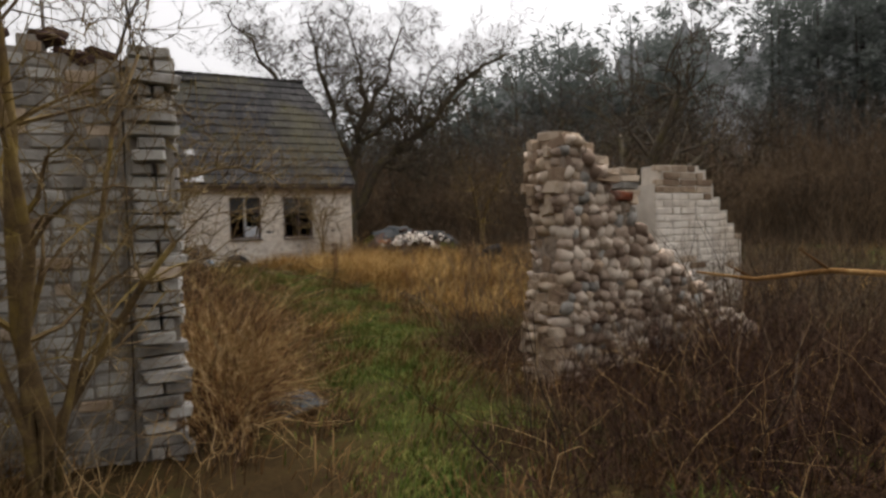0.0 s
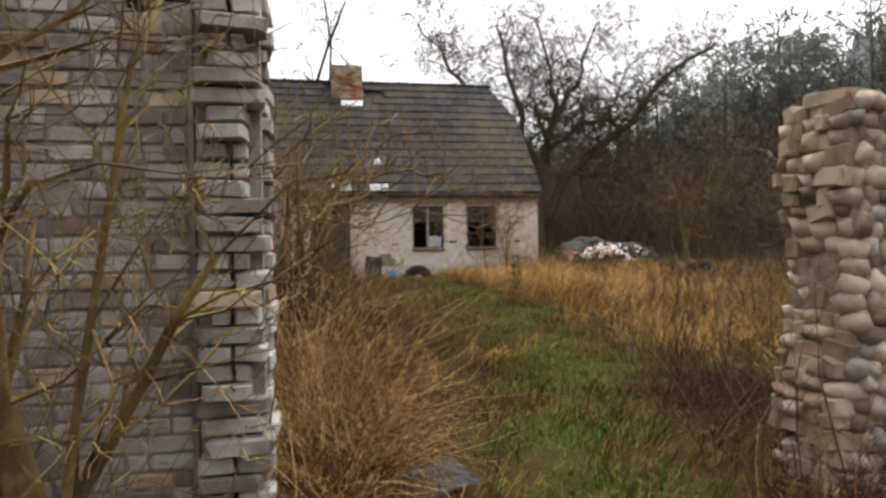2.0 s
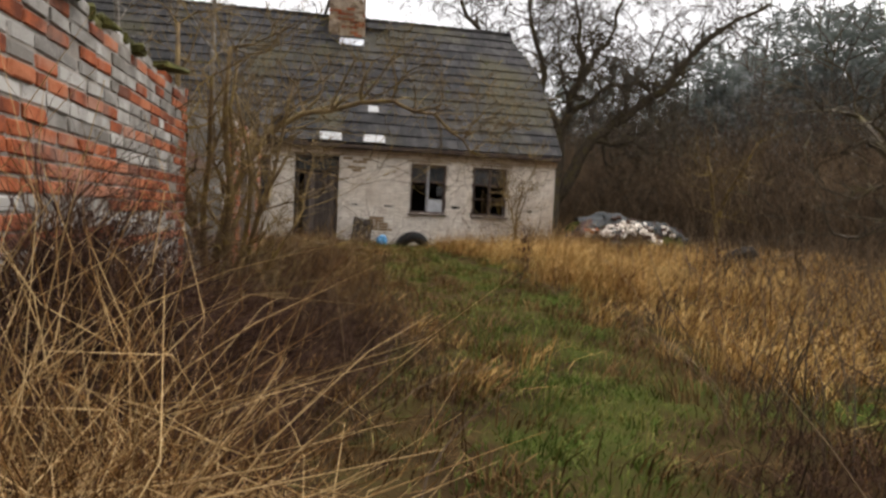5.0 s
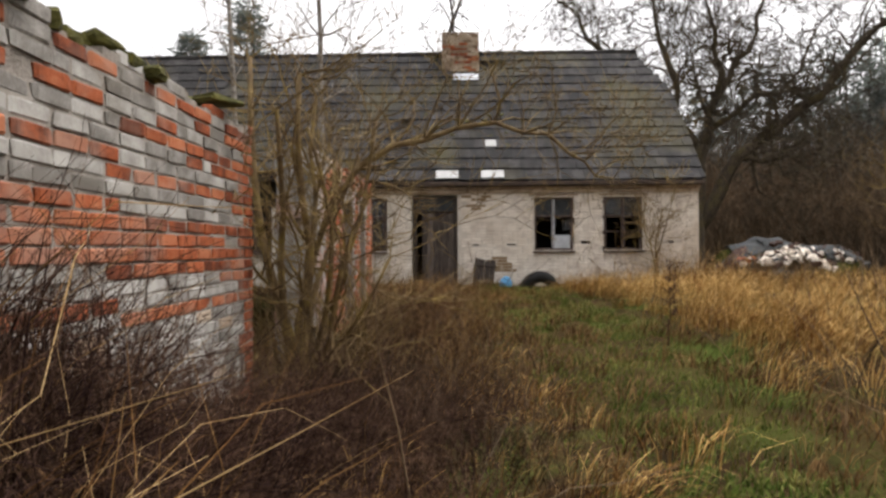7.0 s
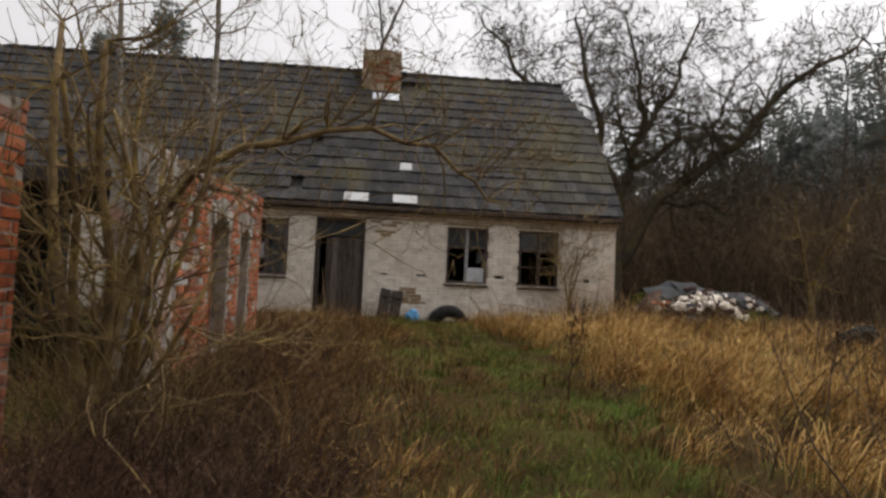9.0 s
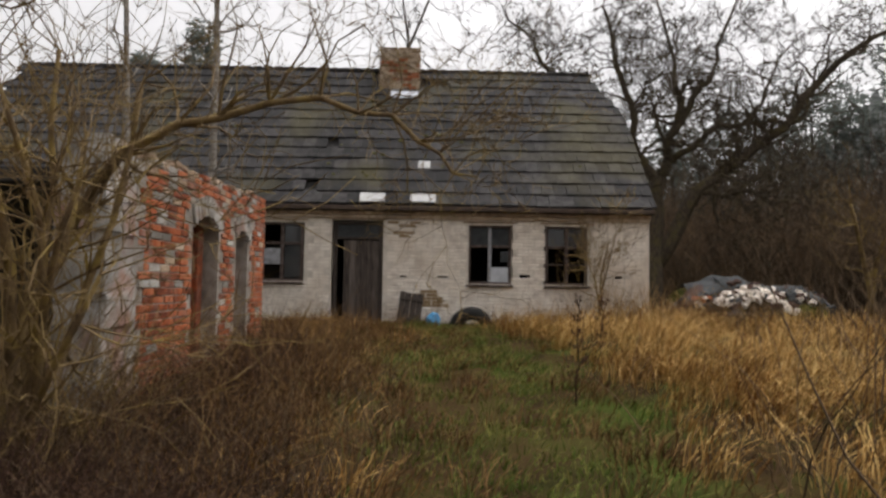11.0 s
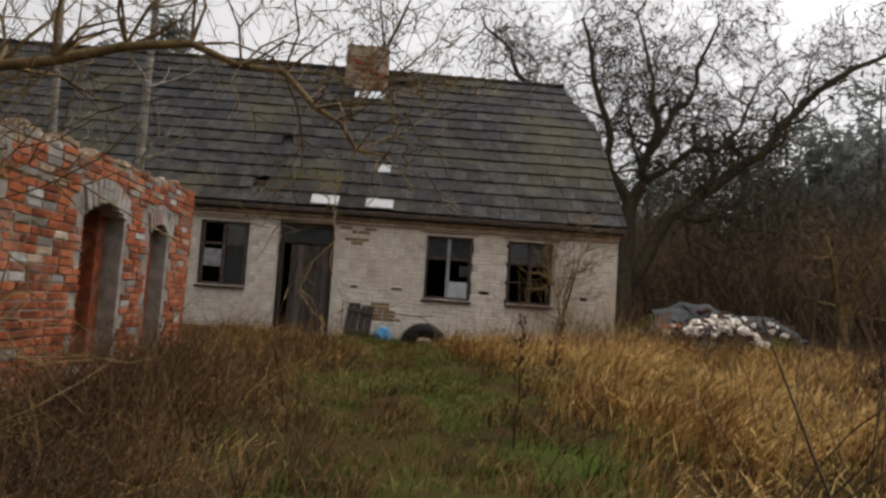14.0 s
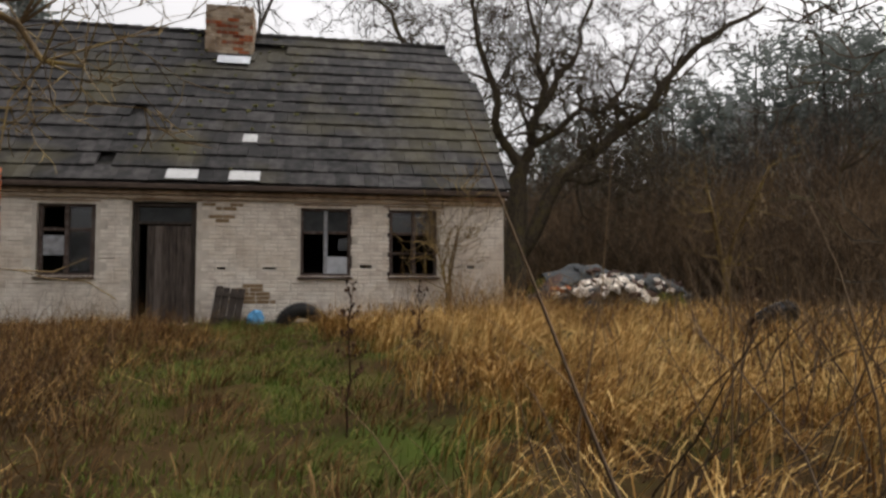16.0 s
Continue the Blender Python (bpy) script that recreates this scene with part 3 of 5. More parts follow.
def wing_wall():
    length = 5.6

    def opening(u, z):
        for a, b, spring in ((2.2, 3.15, 1.85), (3.95, 4.65, 1.8)):
            if a < u < b and z < spring + 0.16 * (1 - ((u - (a + b) / 2) / ((b - a) / 2)) ** 2):
                return z > 0.15
        return False

    top = lambda u: 2.36 + 0.045 * u + 0.03 * math.sin(u * 8)
    wall = core("wall_wing", WING_O, WING_U, WING_N, length, -0.2, top, opening, 0.42, MORTAR, step=0.09, zs=0.06)
    tagged(wall, "red brick wing wall with two arched openings", "ruined wall", kind="structure")

    def pick(u, z, row):
        p = 0.93 if z < 1.1 or u > 4.8 else 0.74
        return BRICK_RED if random.random() < p else (BRICK_GREY if random.random() < 0.6 else BRICK_TAN)

    head = lambda u, z: opening(u, z) or (2.1 < u < 3.25 and 1.8 < z < 2.2) or (3.85 < u < 4.75 and 1.75 < z < 2.2) or u < 0.6
    brick_face(wall, WING_O, WING_U, WING_N, length, -0.1, top, head, pick, near=lambda u, z: z > 0.25, proud=0.014, course=0.085)
    rot = Matrix((WING_U, WING_N, Vector((0, 0, 1)))).transposed().to_4x4()
    for a, b, spring in ((2.2, 3.15, 1.85), (3.95, 4.65, 1.8)):
        mid, half = (a + b) / 2, (b - a) / 2
        for i in range(9):
            q = -1 + 2 * (i + 0.5) / 9
            u = mid + q * (half + 0.06)
            z = spring + 0.17 * (1 - q * q) + 0.12
            sh = Shape()
            sh.box((0, 0, 0), (0.1 * half / 0.45, 0.12, 0.27), ch=0.01, jit=0.006)
            ob = sh.obj("voussoir", PLASTER, wall)
            ob.matrix_world = Matrix.Translation(WING_O + WING_U * u + WING_N * (-0.03) + Vector((0, 0, z))) @ rot @ pose(0, 0, 0, 0, q * 22, 0)
        reveal = Shape()
        for s in (a + 0.1, b - 0.1):
            reveal.box(WING_O + WING_U * s - WING_N * 0.3 + Vector((0, 0, spring / 2 + 0.05)), (0.2, 0.2, spring + 0.1), rot, ch=0.01)
        reveal.obj("reveal", BRICK_RED, wall)
    brick_face(wall, WING_O - WING_N * 0.36 + WING_U * 2.15, WING_U, WING_N, 1.05, -0.1, lambda u: 2.05, NO, lambda u, z, k: BRICK_RED, course=0.085)
    # added back wall and lid behind the arches, shade put in their colour
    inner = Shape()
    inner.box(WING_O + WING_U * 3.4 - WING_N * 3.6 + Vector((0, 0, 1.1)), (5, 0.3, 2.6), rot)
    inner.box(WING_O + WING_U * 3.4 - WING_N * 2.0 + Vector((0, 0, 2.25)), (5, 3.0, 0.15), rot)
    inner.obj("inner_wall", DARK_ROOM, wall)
    # plastered corner pillar
    pil = Shape()
    for i in range(9):
        pil.box(WING_O + WING_U * 0.28 - WING_N * (0.2 + 0.012 * (i % 3)) + Vector((0, 0, 0.02 + i * 0.29)), (0.62 + 0.03 * math.sin(i * 2.3), 0.46, 0.3), rot, ch=0.012, jit=0.02)
    tagged(pil.obj("wall_pillar", PLASTER), "cracked grey plastered corner pillar of the wing", "ruined wall", kind="structure")
    sh = Shape()
    rnd = random.Random(21)
    for i in range(34):
        u = rnd.uniform(0.9, length - 0.1)
        sh.box(WING_O + WING_U * u - WING_N * rnd.uniform(0.05, 0.35) + Vector((0, 0, top(u) + 0.03)), (rnd.uniform(0.15, 0.27), 0.14, 0.075), rot @ pose(0, 0, 0, rnd.gauss(0, 5), rnd.gauss(0, 5), rnd.gauss(0, 15)), ch=0.01, jit=0.008)
    sh.obj("coping", BRICK_TAN, wall, "loose bricks along the broken wall top")


wing_wall()


# ---- field-stone ruin ----
def stone_mesh(material):
    bm = bmesh.new()
    bmesh.ops.create_icosphere(bm, subdivisions=1, radius=0.55)
    for v in bm.verts:
        v.co = Vector([math.copysign(abs(c) ** 0.75, c) for c in v.co]) * random.uniform(0.8, 1.2)
    me = bpy.data.meshes.new("stone")
    bm.to_mesh(me)
    bm.free()
    me.polygons.foreach_set("use_smooth", [True] * len(me.polygons))
    me.materials.append(material)
    return me


def stone_ruin():
    x0, yf = 3.55, 4.1
    prof = [(0, 2.0), (0.12, 2.06), (0.3, 1.98), (0.42, 1.75), (0.55, 1.6), (0.75, 1.42), (0.95, 1.15), (1.2, 0.95), (1.5, 0.75), (1.9, 0.45), (2.6, 0.1)]

    def top(u):
        for (a, p), (b, q) in zip(prof, prof[1:]):
            if a <= u <= b:
                return p + (q - p) * (u - a) / (b - a)
        return prof[-1][1]

    wall = core("wall_fieldstone", (x0, yf, 0), (1, 0, 0), (0, -1, 0), 2.6, -0.3, lambda u: top(u) - 0.06, NO, 0.48, RUBBLE_MORTAR)
    tagged(wall, "collapsed field-stone wall with ragged stepped top", "ruined wall", kind="structure")
    sets = {m.name: [stone_mesh(m) for _ in range(5)] for m in (STONE, BRICK_TAN, BRICK_GREY)}
    rnd = random.Random(3)
    z = -0.2
    while z < 2.0:
        h = rnd.uniform(0.08, 0.12)
        u = rnd.uniform(-0.05, 0.05)
        while u < 2.3:
            w = rnd.uniform(0.07, 0.13)
            if z + h / 2 < top(max(0, u + w / 2)):
                m = STONE if rnd.random() < 0.8 else (BRICK_GREY if rnd.random() < 0.6 else BRICK_TAN)
                ob = new("stone", rnd.choice(sets[m.name]))
                q = rnd.uniform(0.98, 1.2)
                ob.matrix_world = pose(x0 + u + w / 2, yf + 0.035 + rnd.uniform(-0.03, 0.025), z + h / 2 + rnd.uniform(-0.025, 0.025), rnd.uniform(-30, 30), rnd.gauss(0, 22), rnd.uniform(-40, 40)) @ Matrix.Diagonal((w * q, 0.13, h * q * 1.05, 1))
                ob.parent = wall
            u += w * 0.97
        v = 0.0
        flare = 0.1 * max(0, (0.9 - z)) + 0.04 * math.sin(z * 5)
        while v < 0.5:
            w = min(rnd.choice((0.09, 0.13, 0.2, 0.12)), 0.52 - v)
            if z < 1.98:
                square = rnd.random() < 0.6
                ob = new("brick" if square else "stone", rnd.choice(brick_set(BRICK_TAN)) if square else rnd.choice(sets[BRICK_TAN.name if rnd.random() < 0.6 else STONE.name]))
                ob.matrix_world = pose(x0 + 0.085 - flare / 2 + rnd.uniform(-0.02, 0.015), yf + v + w / 2, z + h / 2 + rnd.uniform(-0.015, 0.015), rnd.gauss(0, 6), rnd.gauss(0, 4), rnd.gauss(0, 8)) @ Matrix.Diagonal((0.22 + flare, w * 1.02, h * rnd.uniform(0.92, 1.2), 1))
                ob.parent = wall
            v += w
        z += h
    for u, y, zt, w, m, a in ((0.12, 0.2, 2.06, 0.26, BRICK_TAN, 5), (0.3, 0.22, 1.98, 0.27, BRICK_TAN, -8), (0.42, 0.18, 1.86, 0.24, BRICK_TAN, 12), (0.5, 0.12, 1.7, 0.26, BRICK_TAN, -4), (0.62, 0.08, 1.53, 0.2, BRICK_RED, 8), (0.72, 0.12, 1.5, 0.18, BRICK_TAN, 20)):
        ob = new("brick", brick_set(m)[0])
        ob.matrix_world = pose(x0 + u, yf + y, zt, 3, 4, a) @ Matrix.Diagonal((w, 0.34, 0.085, 1))
        ob.parent = wall
    clay = Shape()
    for i in range(14):
        u = 0.75 + i * 0.05
        clay.box((x0 + u, yf + 0.2, top(u) - 0.02), (0.14, 0.3, 0.12), pose(0, 0, 0, rnd.gauss(0, 10), 25, rnd.gauss(0, 20)), ch=0.04, jit=0.025)
    clay.obj("clay_core", CLAY, wall, "washed-out ochre clay core")

    # brick stub behind it
    def top2(u):
        return 1.42 + 0.9 * min(1, u / 0.12) * 0.75 if u < 0.9 else 2.1 - (u - 0.9) * 1.35

    stub = core("wall_stub", (6.85, 6.3, 0), (1, 0, 0), (0, -1, 0), 1.75, 0.0 - 0.3, top2, NO, 0.4, MORTAR_PALE)
    tagged(stub, "stub of pale whitewashed brick wall", "ruined wall", kind="structure")
    brick_face(stub, (6.85, 6.3, 0), (1, 0, 0), (0, -1, 0), 1.75, -0.2, top2, NO, lambda u, z, r: BRICK_WHITE if z < 1.75 and random.random() < 0.9 else BRICK_TAN, near=lambda u, z: True, limit=200, course=0.1, blen=0.32)
    chip = thing("chimney_stub", (6.2, 6.3, 1.2), "short leaning stack of pale bricks on the broken wall", "brick stack")
    base = Shape()
    base.box((6.2, 6.4, 0.6), (0.4, 0.4, 1.9), ch=0.03, jit=0.02)
    under(base.obj("base", MORTAR), chip)
    for i in range(5):
        ob = new("brick", brick_set(BRICK_TAN if i != 2 else BRICK_GREY)[i])
        ob.matrix_world = pose(6.2 + 0.03 * (i % 2), 6.25, 1.6 + i * 0.095, 0, 0, 6 * (i % 3)) @ Matrix.Diagonal((0.34, 0.3, 0.085, 1))
        under(ob, chip)


stone_ruin()


# ---- farmhouse ----
HX0, HX1, HY0, HY1, EAVE, RIDGE_Y, RIDGE_Z = -9.0, 8.13, 22.5, 30.3, 2.98, 26.4, 7.57
OPEN = {"w0": (-1.15, -0.14, 1.2, 2.64), "door": (0.57, 1.75, 0.2, 2.69), "w1": (3.79, 4.84, 1.2, 2.64), "w2": (5.64, 6.68, 1.2, 2.64), "w3": (-4.2, -3.2, 1.2, 2.64)}
SLOTS = ((2.26, 1.38), (3.2, 1.38), (5.16, 1.39), (7.4, 1.4))


def house():
    h = thing("house", (0, HY0, 0.1), "derelict whitewashed brick farmhouse with a dark tiled roof", "house")

    def opening(u, z):
        x = u + HX0
        if any(a < x < b and c < z < d for a, b, c, d in OPEN.values()):
            return True
        return any(abs(x - a) < 0.1 and abs(z - c) < 0.042 for a, c in SLOTS)

    top = lambda u: 2.95
    wall = core("front_wall", (HX0, HY0, 0), (1, 0, 0), (0, -1, 0), HX1 - HX0, -0.1, top, opening, 0.36, MORTAR_PALE, step=0.0815, zs=0.05)
    under(wall, h)

    def pick(u, z, row):
        x = u + HX0
        if ((x - 2.85) / 0.55) ** 2 + ((z - 0.8) / 0.26) ** 2 < random.uniform(0.5, 1.1) or ((x - 2.2) / 0.5) ** 2 + ((z - 2.6) / 0.35) ** 2 < random.uniform(-0.6, 0.8):
            return SOOT
        return BRICK_WHITE

    def front(u, z):
        return 1.9 + 9 < u < 3.75 + 9 or 4.85 + 9 < u < 5.65 + 9

    bpy.context.view_layer.update()
    brick_face(wall, (HX0, HY0, 0), (1, 0, 0), (0, -1, 0), HX1 - HX0, 0.32, lambda u: 2.73, opening, pick, near=front, proud=0.008, joint=0.013, tilt=0.004, start=6.0, course=0.082)
    for o in wall.children:
        o.matrix_parent_inverse = wall.matrix_world.inverted()
    other = Shape()
    other.box((HX1 - 0.18, (HY0 + HY1) / 2 + 0.18, 1.4), (0.36, HY1 - HY0 - 0.36, 3.1))
    other.box((HX0 + 0.18, (HY0 + HY1) / 2 + 0.18, 1.4), (0.36, HY1 - HY0 - 0.36, 3.1))
    other.box(((HX0 + HX1) / 2, HY1 - 0.18, 1.4), (HX1 - HX0 - 0.72, 0.36, 3.1))
    under(other.obj("outer_wall", BRICK_WHITE), h)
    mid = (HX0 + HX1) / 2
    # room surfaces take the interior's shade from their dark colour
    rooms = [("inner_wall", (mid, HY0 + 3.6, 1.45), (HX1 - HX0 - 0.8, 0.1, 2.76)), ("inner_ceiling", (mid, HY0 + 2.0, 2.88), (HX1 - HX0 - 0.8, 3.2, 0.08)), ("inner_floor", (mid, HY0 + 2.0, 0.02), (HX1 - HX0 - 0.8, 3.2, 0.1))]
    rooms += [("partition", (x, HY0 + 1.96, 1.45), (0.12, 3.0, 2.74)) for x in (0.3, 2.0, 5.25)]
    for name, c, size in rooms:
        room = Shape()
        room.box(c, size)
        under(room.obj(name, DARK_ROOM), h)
    gab = Shape()
    for x in (HX0 + 0.2, HX1 - 0.2):
        k = (RIDGE_Z - EAVE) / (RIDGE_Y - HY0)
        zc = 6.0
        yc = HY0 + (zc - EAVE) / k
        a = [(x - 0.15, HY0, EAVE - 0.05), (x - 0.15, yc, zc), (x - 0.15, 2 * RIDGE_Y - yc, zc), (x - 0.15, 2 * RIDGE_Y - HY0, EAVE - 0.05)]
        b = [(p[0] + 0.3, p[1], p[2]) for p in a]
        gab.add(a + b, [(0, 1, 2, 3), (7, 6, 5, 4), (0, 4, 5, 1), (1, 5, 6, 2), (2, 6, 7, 3), (3, 7, 4, 0)])
    under(gab.obj("gable", WOOD_DARK), h)
    cor = Shape()
    cor.box(((HX0 + HX1) / 2, HY0 - 0.03, 2.775), (HX1 - HX0, 0.1, 0.07), ch=0.01)
    cor.box(((HX0 + HX1) / 2, HY0 - 0.06, 2.862), (HX1 - HX0, 0.16, 0.09), ch=0.01)
    under(cor.obj("cornice", BRICK_TAN, label="stepped brick cornice under the eaves"), h)
    ev = Shape()
    ev.box(((HX0 + HX1) / 2, HY0 - 0.16, 2.965), (HX1 - HX0 + 0.1, 0.32, 0.1), ch=0.012)
    under(ev.obj("eave_board", WOOD_EAVE, label="dark rotten eave board"), h)
    pl = Shape()
    for a, b in ((HX0, 0.55), (1.77, HX1)):
        pl.box(((a + b) / 2, HY0 - 0.03, 0.15), (b - a, 0.1, 0.3), ch=0.02)
    under(pl.obj("plinth", MORTAR, label="dark damp plinth"), h)
    for k in OPEN:
        a, b, c, d = OPEN[k]
        lin = Shape()
        lin.box(((a + b) / 2, HY0 - 0.012, d + 0.045), (b - a + 0.24, 0.05, 0.035), ch=0.008)
        under(lin.obj("lintel", BRICK_TAN), h)
    roof(h)
    for k in ("w0", "w1", "w2", "w3"):
        window(h, k)
    door(h)
    chimney(h)


def roof(h):
    k = (RIDGE_Z - 3.04) / (RIDGE_Y - 22.26)
    ang = math.degrees(math.atan(k))
    slope = math.hypot(RIDGE_Z - 3.04, RIDGE_Y - 22.26)
    hip_z, hip_x = 6.0, 7.5

    def edge(z):
        return 8.22 if z < hip_z else 8.22 - (8.22 - hip_x) * (z - hip_z) / (RIDGE_Z - hip_z)

    deck = Shape()
    ry, y1 = RIDGE_Y, 2 * RIDGE_Y - 22.3
    hy = 22.26 + (hip_z - 3.04) / k
    z0 = 3.0
    P = [(HX0 - 0.3, 22.3, z0), (8.18, 22.3, z0), (8.18, hy, hip_z - 0.04), (hip_x - 0.03, ry, RIDGE_Z - 0.05), (HX0 - 0.3, ry, RIDGE_Z - 0.05), (8.18, 2 * ry - hy, hip_z - 0.04), (8.18, y1, z0), (HX0 - 0.3, y1, z0)]
    Q = [(p[0], p[1], p[2] - 0.1) for p in P]
    fs = [(0, 1, 2, 3, 4), (4, 3, 5, 6, 7), (2, 5, 3)]
    deck.add(P + Q, fs + [tuple(i + 8 for i in f[::-1]) for f in fs] + [(0, 8, 9, 1), (1, 9, 10, 2), (2, 10, 13, 5), (5, 13, 14, 6), (6, 14, 15, 7), (7, 15, 12, 4), (4, 12, 8, 0)])
    rf = under(deck.obj("roof", TILE), h)
    rows, tw = 14, 0.3
    rnd = random.Random(12)
    rm = Euler((radians(ang), 0, 0)).to_matrix().to_4x4()
    kinds = {}
    for m in (TILE, TILE_PALE):
        kinds[m.name] = []
        for i in range(4):
            sh = Shape()
            sh.box((0, 0, 0), (1, 1, 1), ch=0.05, jit=0.02)
            kinds[m.name].append(sh.mesh("tile", m))
    rest, count = Shape(), 0
    pale = {(0, 35): 1, (0, 36): 1, (0, 39): 1, (0, 40): 1, (3, 40): 1}
    hole = {(12, 39), (12, 40), (12, 41), (11, 40), (1, 31)}
    for r in range(rows):
        s = (r + 0.5) / rows
        yc, zc = 22.26 + (RIDGE_Y - 22.26) * s, 3.04 + (RIDGE_Z - 3.04) * s
        sag = 0.02 * math.sin(r)
        x = HX0 - 0.3 - (tw / 2 if r % 2 else 0)
        c = 0
        lim = edge(zc)
        while x < lim - 0.04:
            b = min(x + tw, lim)
            w = b - x
            key = (r, c)
            m = TILE_PALE if key in pale else TILE
            lift = 0.035 + rnd.uniform(-0.006, 0.01) + 0.012 * math.sin(x * 0.9 + r * 0.3)
            if key not in hole and rnd.random() > 0.004:
                mtx = Matrix.Translation(((x + b) / 2, yc - lift * math.sin(radians(ang)), zc + lift * math.cos(radians(ang)))) @ rm @ pose(0, 0, 0, -4.2 + rnd.gauss(0, 0.5), rnd.gauss(0, 0.25), rnd.gauss(0, 0.5))
                size = (w - 0.004, slope / rows * (0.75 if key in pale else 1.08), 0.036)
                if (count < 300 and x > -2.2 and r < 13) or m is TILE_PALE:
                    ob = new("tile", rnd.choice(kinds[m.name]))
                    ob.matrix_world = mtx @ Matrix.Diagonal((*size, 1))
                    under(ob, rf)
                    count += 1
                else:
                    rest.box(mtx.translation, size, mtx.to_3x3().to_4x4(), ch=0.004)
            x = b
            c += 1
    tagged(under(rest.obj("tiling", TILE), rf), kind="stuff")
    rd = Shape()
    x = HX0 - 0.3
    while x < hip_x:
        rd.tube([(x, ry, RIDGE_Z + 0.02 + rnd.uniform(-0.008, 0.008)), (x + 0.36, ry, RIDGE_Z + 0.035)], [0.085, 0.105], 8)
        x += 0.33
    under(rd.obj("ridge_tiles", TILE), rf)
    fl = Shape()
    fl.box((0, 0, 0), (0.78, 0.34, 0.02), ch=0.006)
    ob = fl.obj("flashing", METAL, label="bright zinc sheet below the chimney")
    s = 0.772
    ob.matrix_world = Matrix.Translation((2.05, 22.26 + 4.14 * s - 0.07, 3.04 + 4.53 * s + 0.07)) @ rm
    under(ob, rf)
    ms = Shape()
    for i in range(90):
        s, x = rnd.random() ** 0.6, rnd.gauss(1.9, 0.9) if rnd.random() < 0.6 else rnd.uniform(-5, 8)
        s = min(0.97, s)
        q = rnd.uniform(0.04, 0.11)
        ms.box((x, 22.26 + 4.14 * s - 0.055, 3.04 + 4.53 * s + 0.052), (q, q * 0.7, 0.03), rm, ch=0.012, jit=0.01)
    tagged(under(ms.obj("moss", MOSS), rf), kind="stuff")


def window(h, k):
    a, b, c, d = OPEN[k]
    y = HY0 + 0.1
    w = thing("window", ((a + b) / 2, y, c), "broken casement window in the whitewashed wall", "")
    w.pop("label")
    under(w, h)
    bpy.context.view_layer.update()
    fr = Shape()
    f = 0.07
    fr.box(((a + b) / 2, y, d - f / 2), (b - a, 0.09, f), ch=0.008)
    fr.box(((a + b) / 2, y, c + f / 2), (b - a, 0.09, f), ch=0.008)
    for x in (a + f / 2, b - f / 2):
        fr.box((x, y, (c + d) / 2), (f, 0.09, d - c - 2 * f), ch=0.008)
    under(fr.obj("frame", WOOD_FRAME), w)
    zt = d - 0.52
    mu = Shape()
    mu.box(((a + b) / 2, y - 0.004, (c + d) / 2), (0.075, 0.1, d - c - 2 * f), ch=0.01)
    under(mu.obj("mullion", PAINT_PALE if k == "w1" else WOOD_FRAME, label="central post"), w)
    for x0, x1 in ((a + f, (a + b) / 2 - 0.04), ((a + b) / 2 + 0.04, b - f)):
        tr = Shape()
        tr.box(((x0 + x1) / 2, y, zt), (x1 - x0, 0.08, 0.06), ch=0.008)
        under(tr.obj("transom", WOOD_FRAME), w)
        if k == "w2":
            gl = Shape()
            gl.box(((x0 + x1) / 2, y, zt - 0.42), (x1 - x0, 0.05, 0.03), ch=0.006)
            under(gl.obj("glazing_bar", WOOD_FRAME), w)
    sill = Shape()
    sill.box(((a + b) / 2, HY0 - 0.03, c - 0.02), (b - a + 0.06, 0.16, 0.045), ch=0.01)
    under(sill.obj("sill", WOOD_FRAME), w)
    l0, l1, r0, r1 = a + f, (a + b) / 2 - 0.04, (a + b) / 2 + 0.04, b - f
    panes = {"w0": [(l0, l1, 1.62, 2.0, PAINT_PALE), (r0, r1, 2.0, 2.56, GLASS), (r0, r1, 1.3, 2.0, GLASS)], "w1": [(l0, l1, zt + 0.03, d - f, PAINT_PALE), (r0, r1, zt + 0.03, d - f, PAINT_PALE), (r0, r1, c + f, 1.62, METAL), (r0 + 0.22, r1, 1.75, 2.0, GLASS)],
             "w2": [(l0, l1, zt + 0.03, d - f, GLASS), (r0, r1, zt + 0.03, d - f, GLASS)], "w3": [(l0, l1, zt, d - f, GLASS)]}[k]
    for x0, x1, z0, z1, m in panes:
        p = Shape()
        p.box(((x0 + x1) / 2, y + 0.012, (z0 + z1) / 2), (x1 - x0, 0.006 if m is GLASS else 0.02, z1 - z0))
        under(p.obj("pane" if m is GLASS else "board", m if m is not PAINT_PALE or k == "w0" else FELT), w)


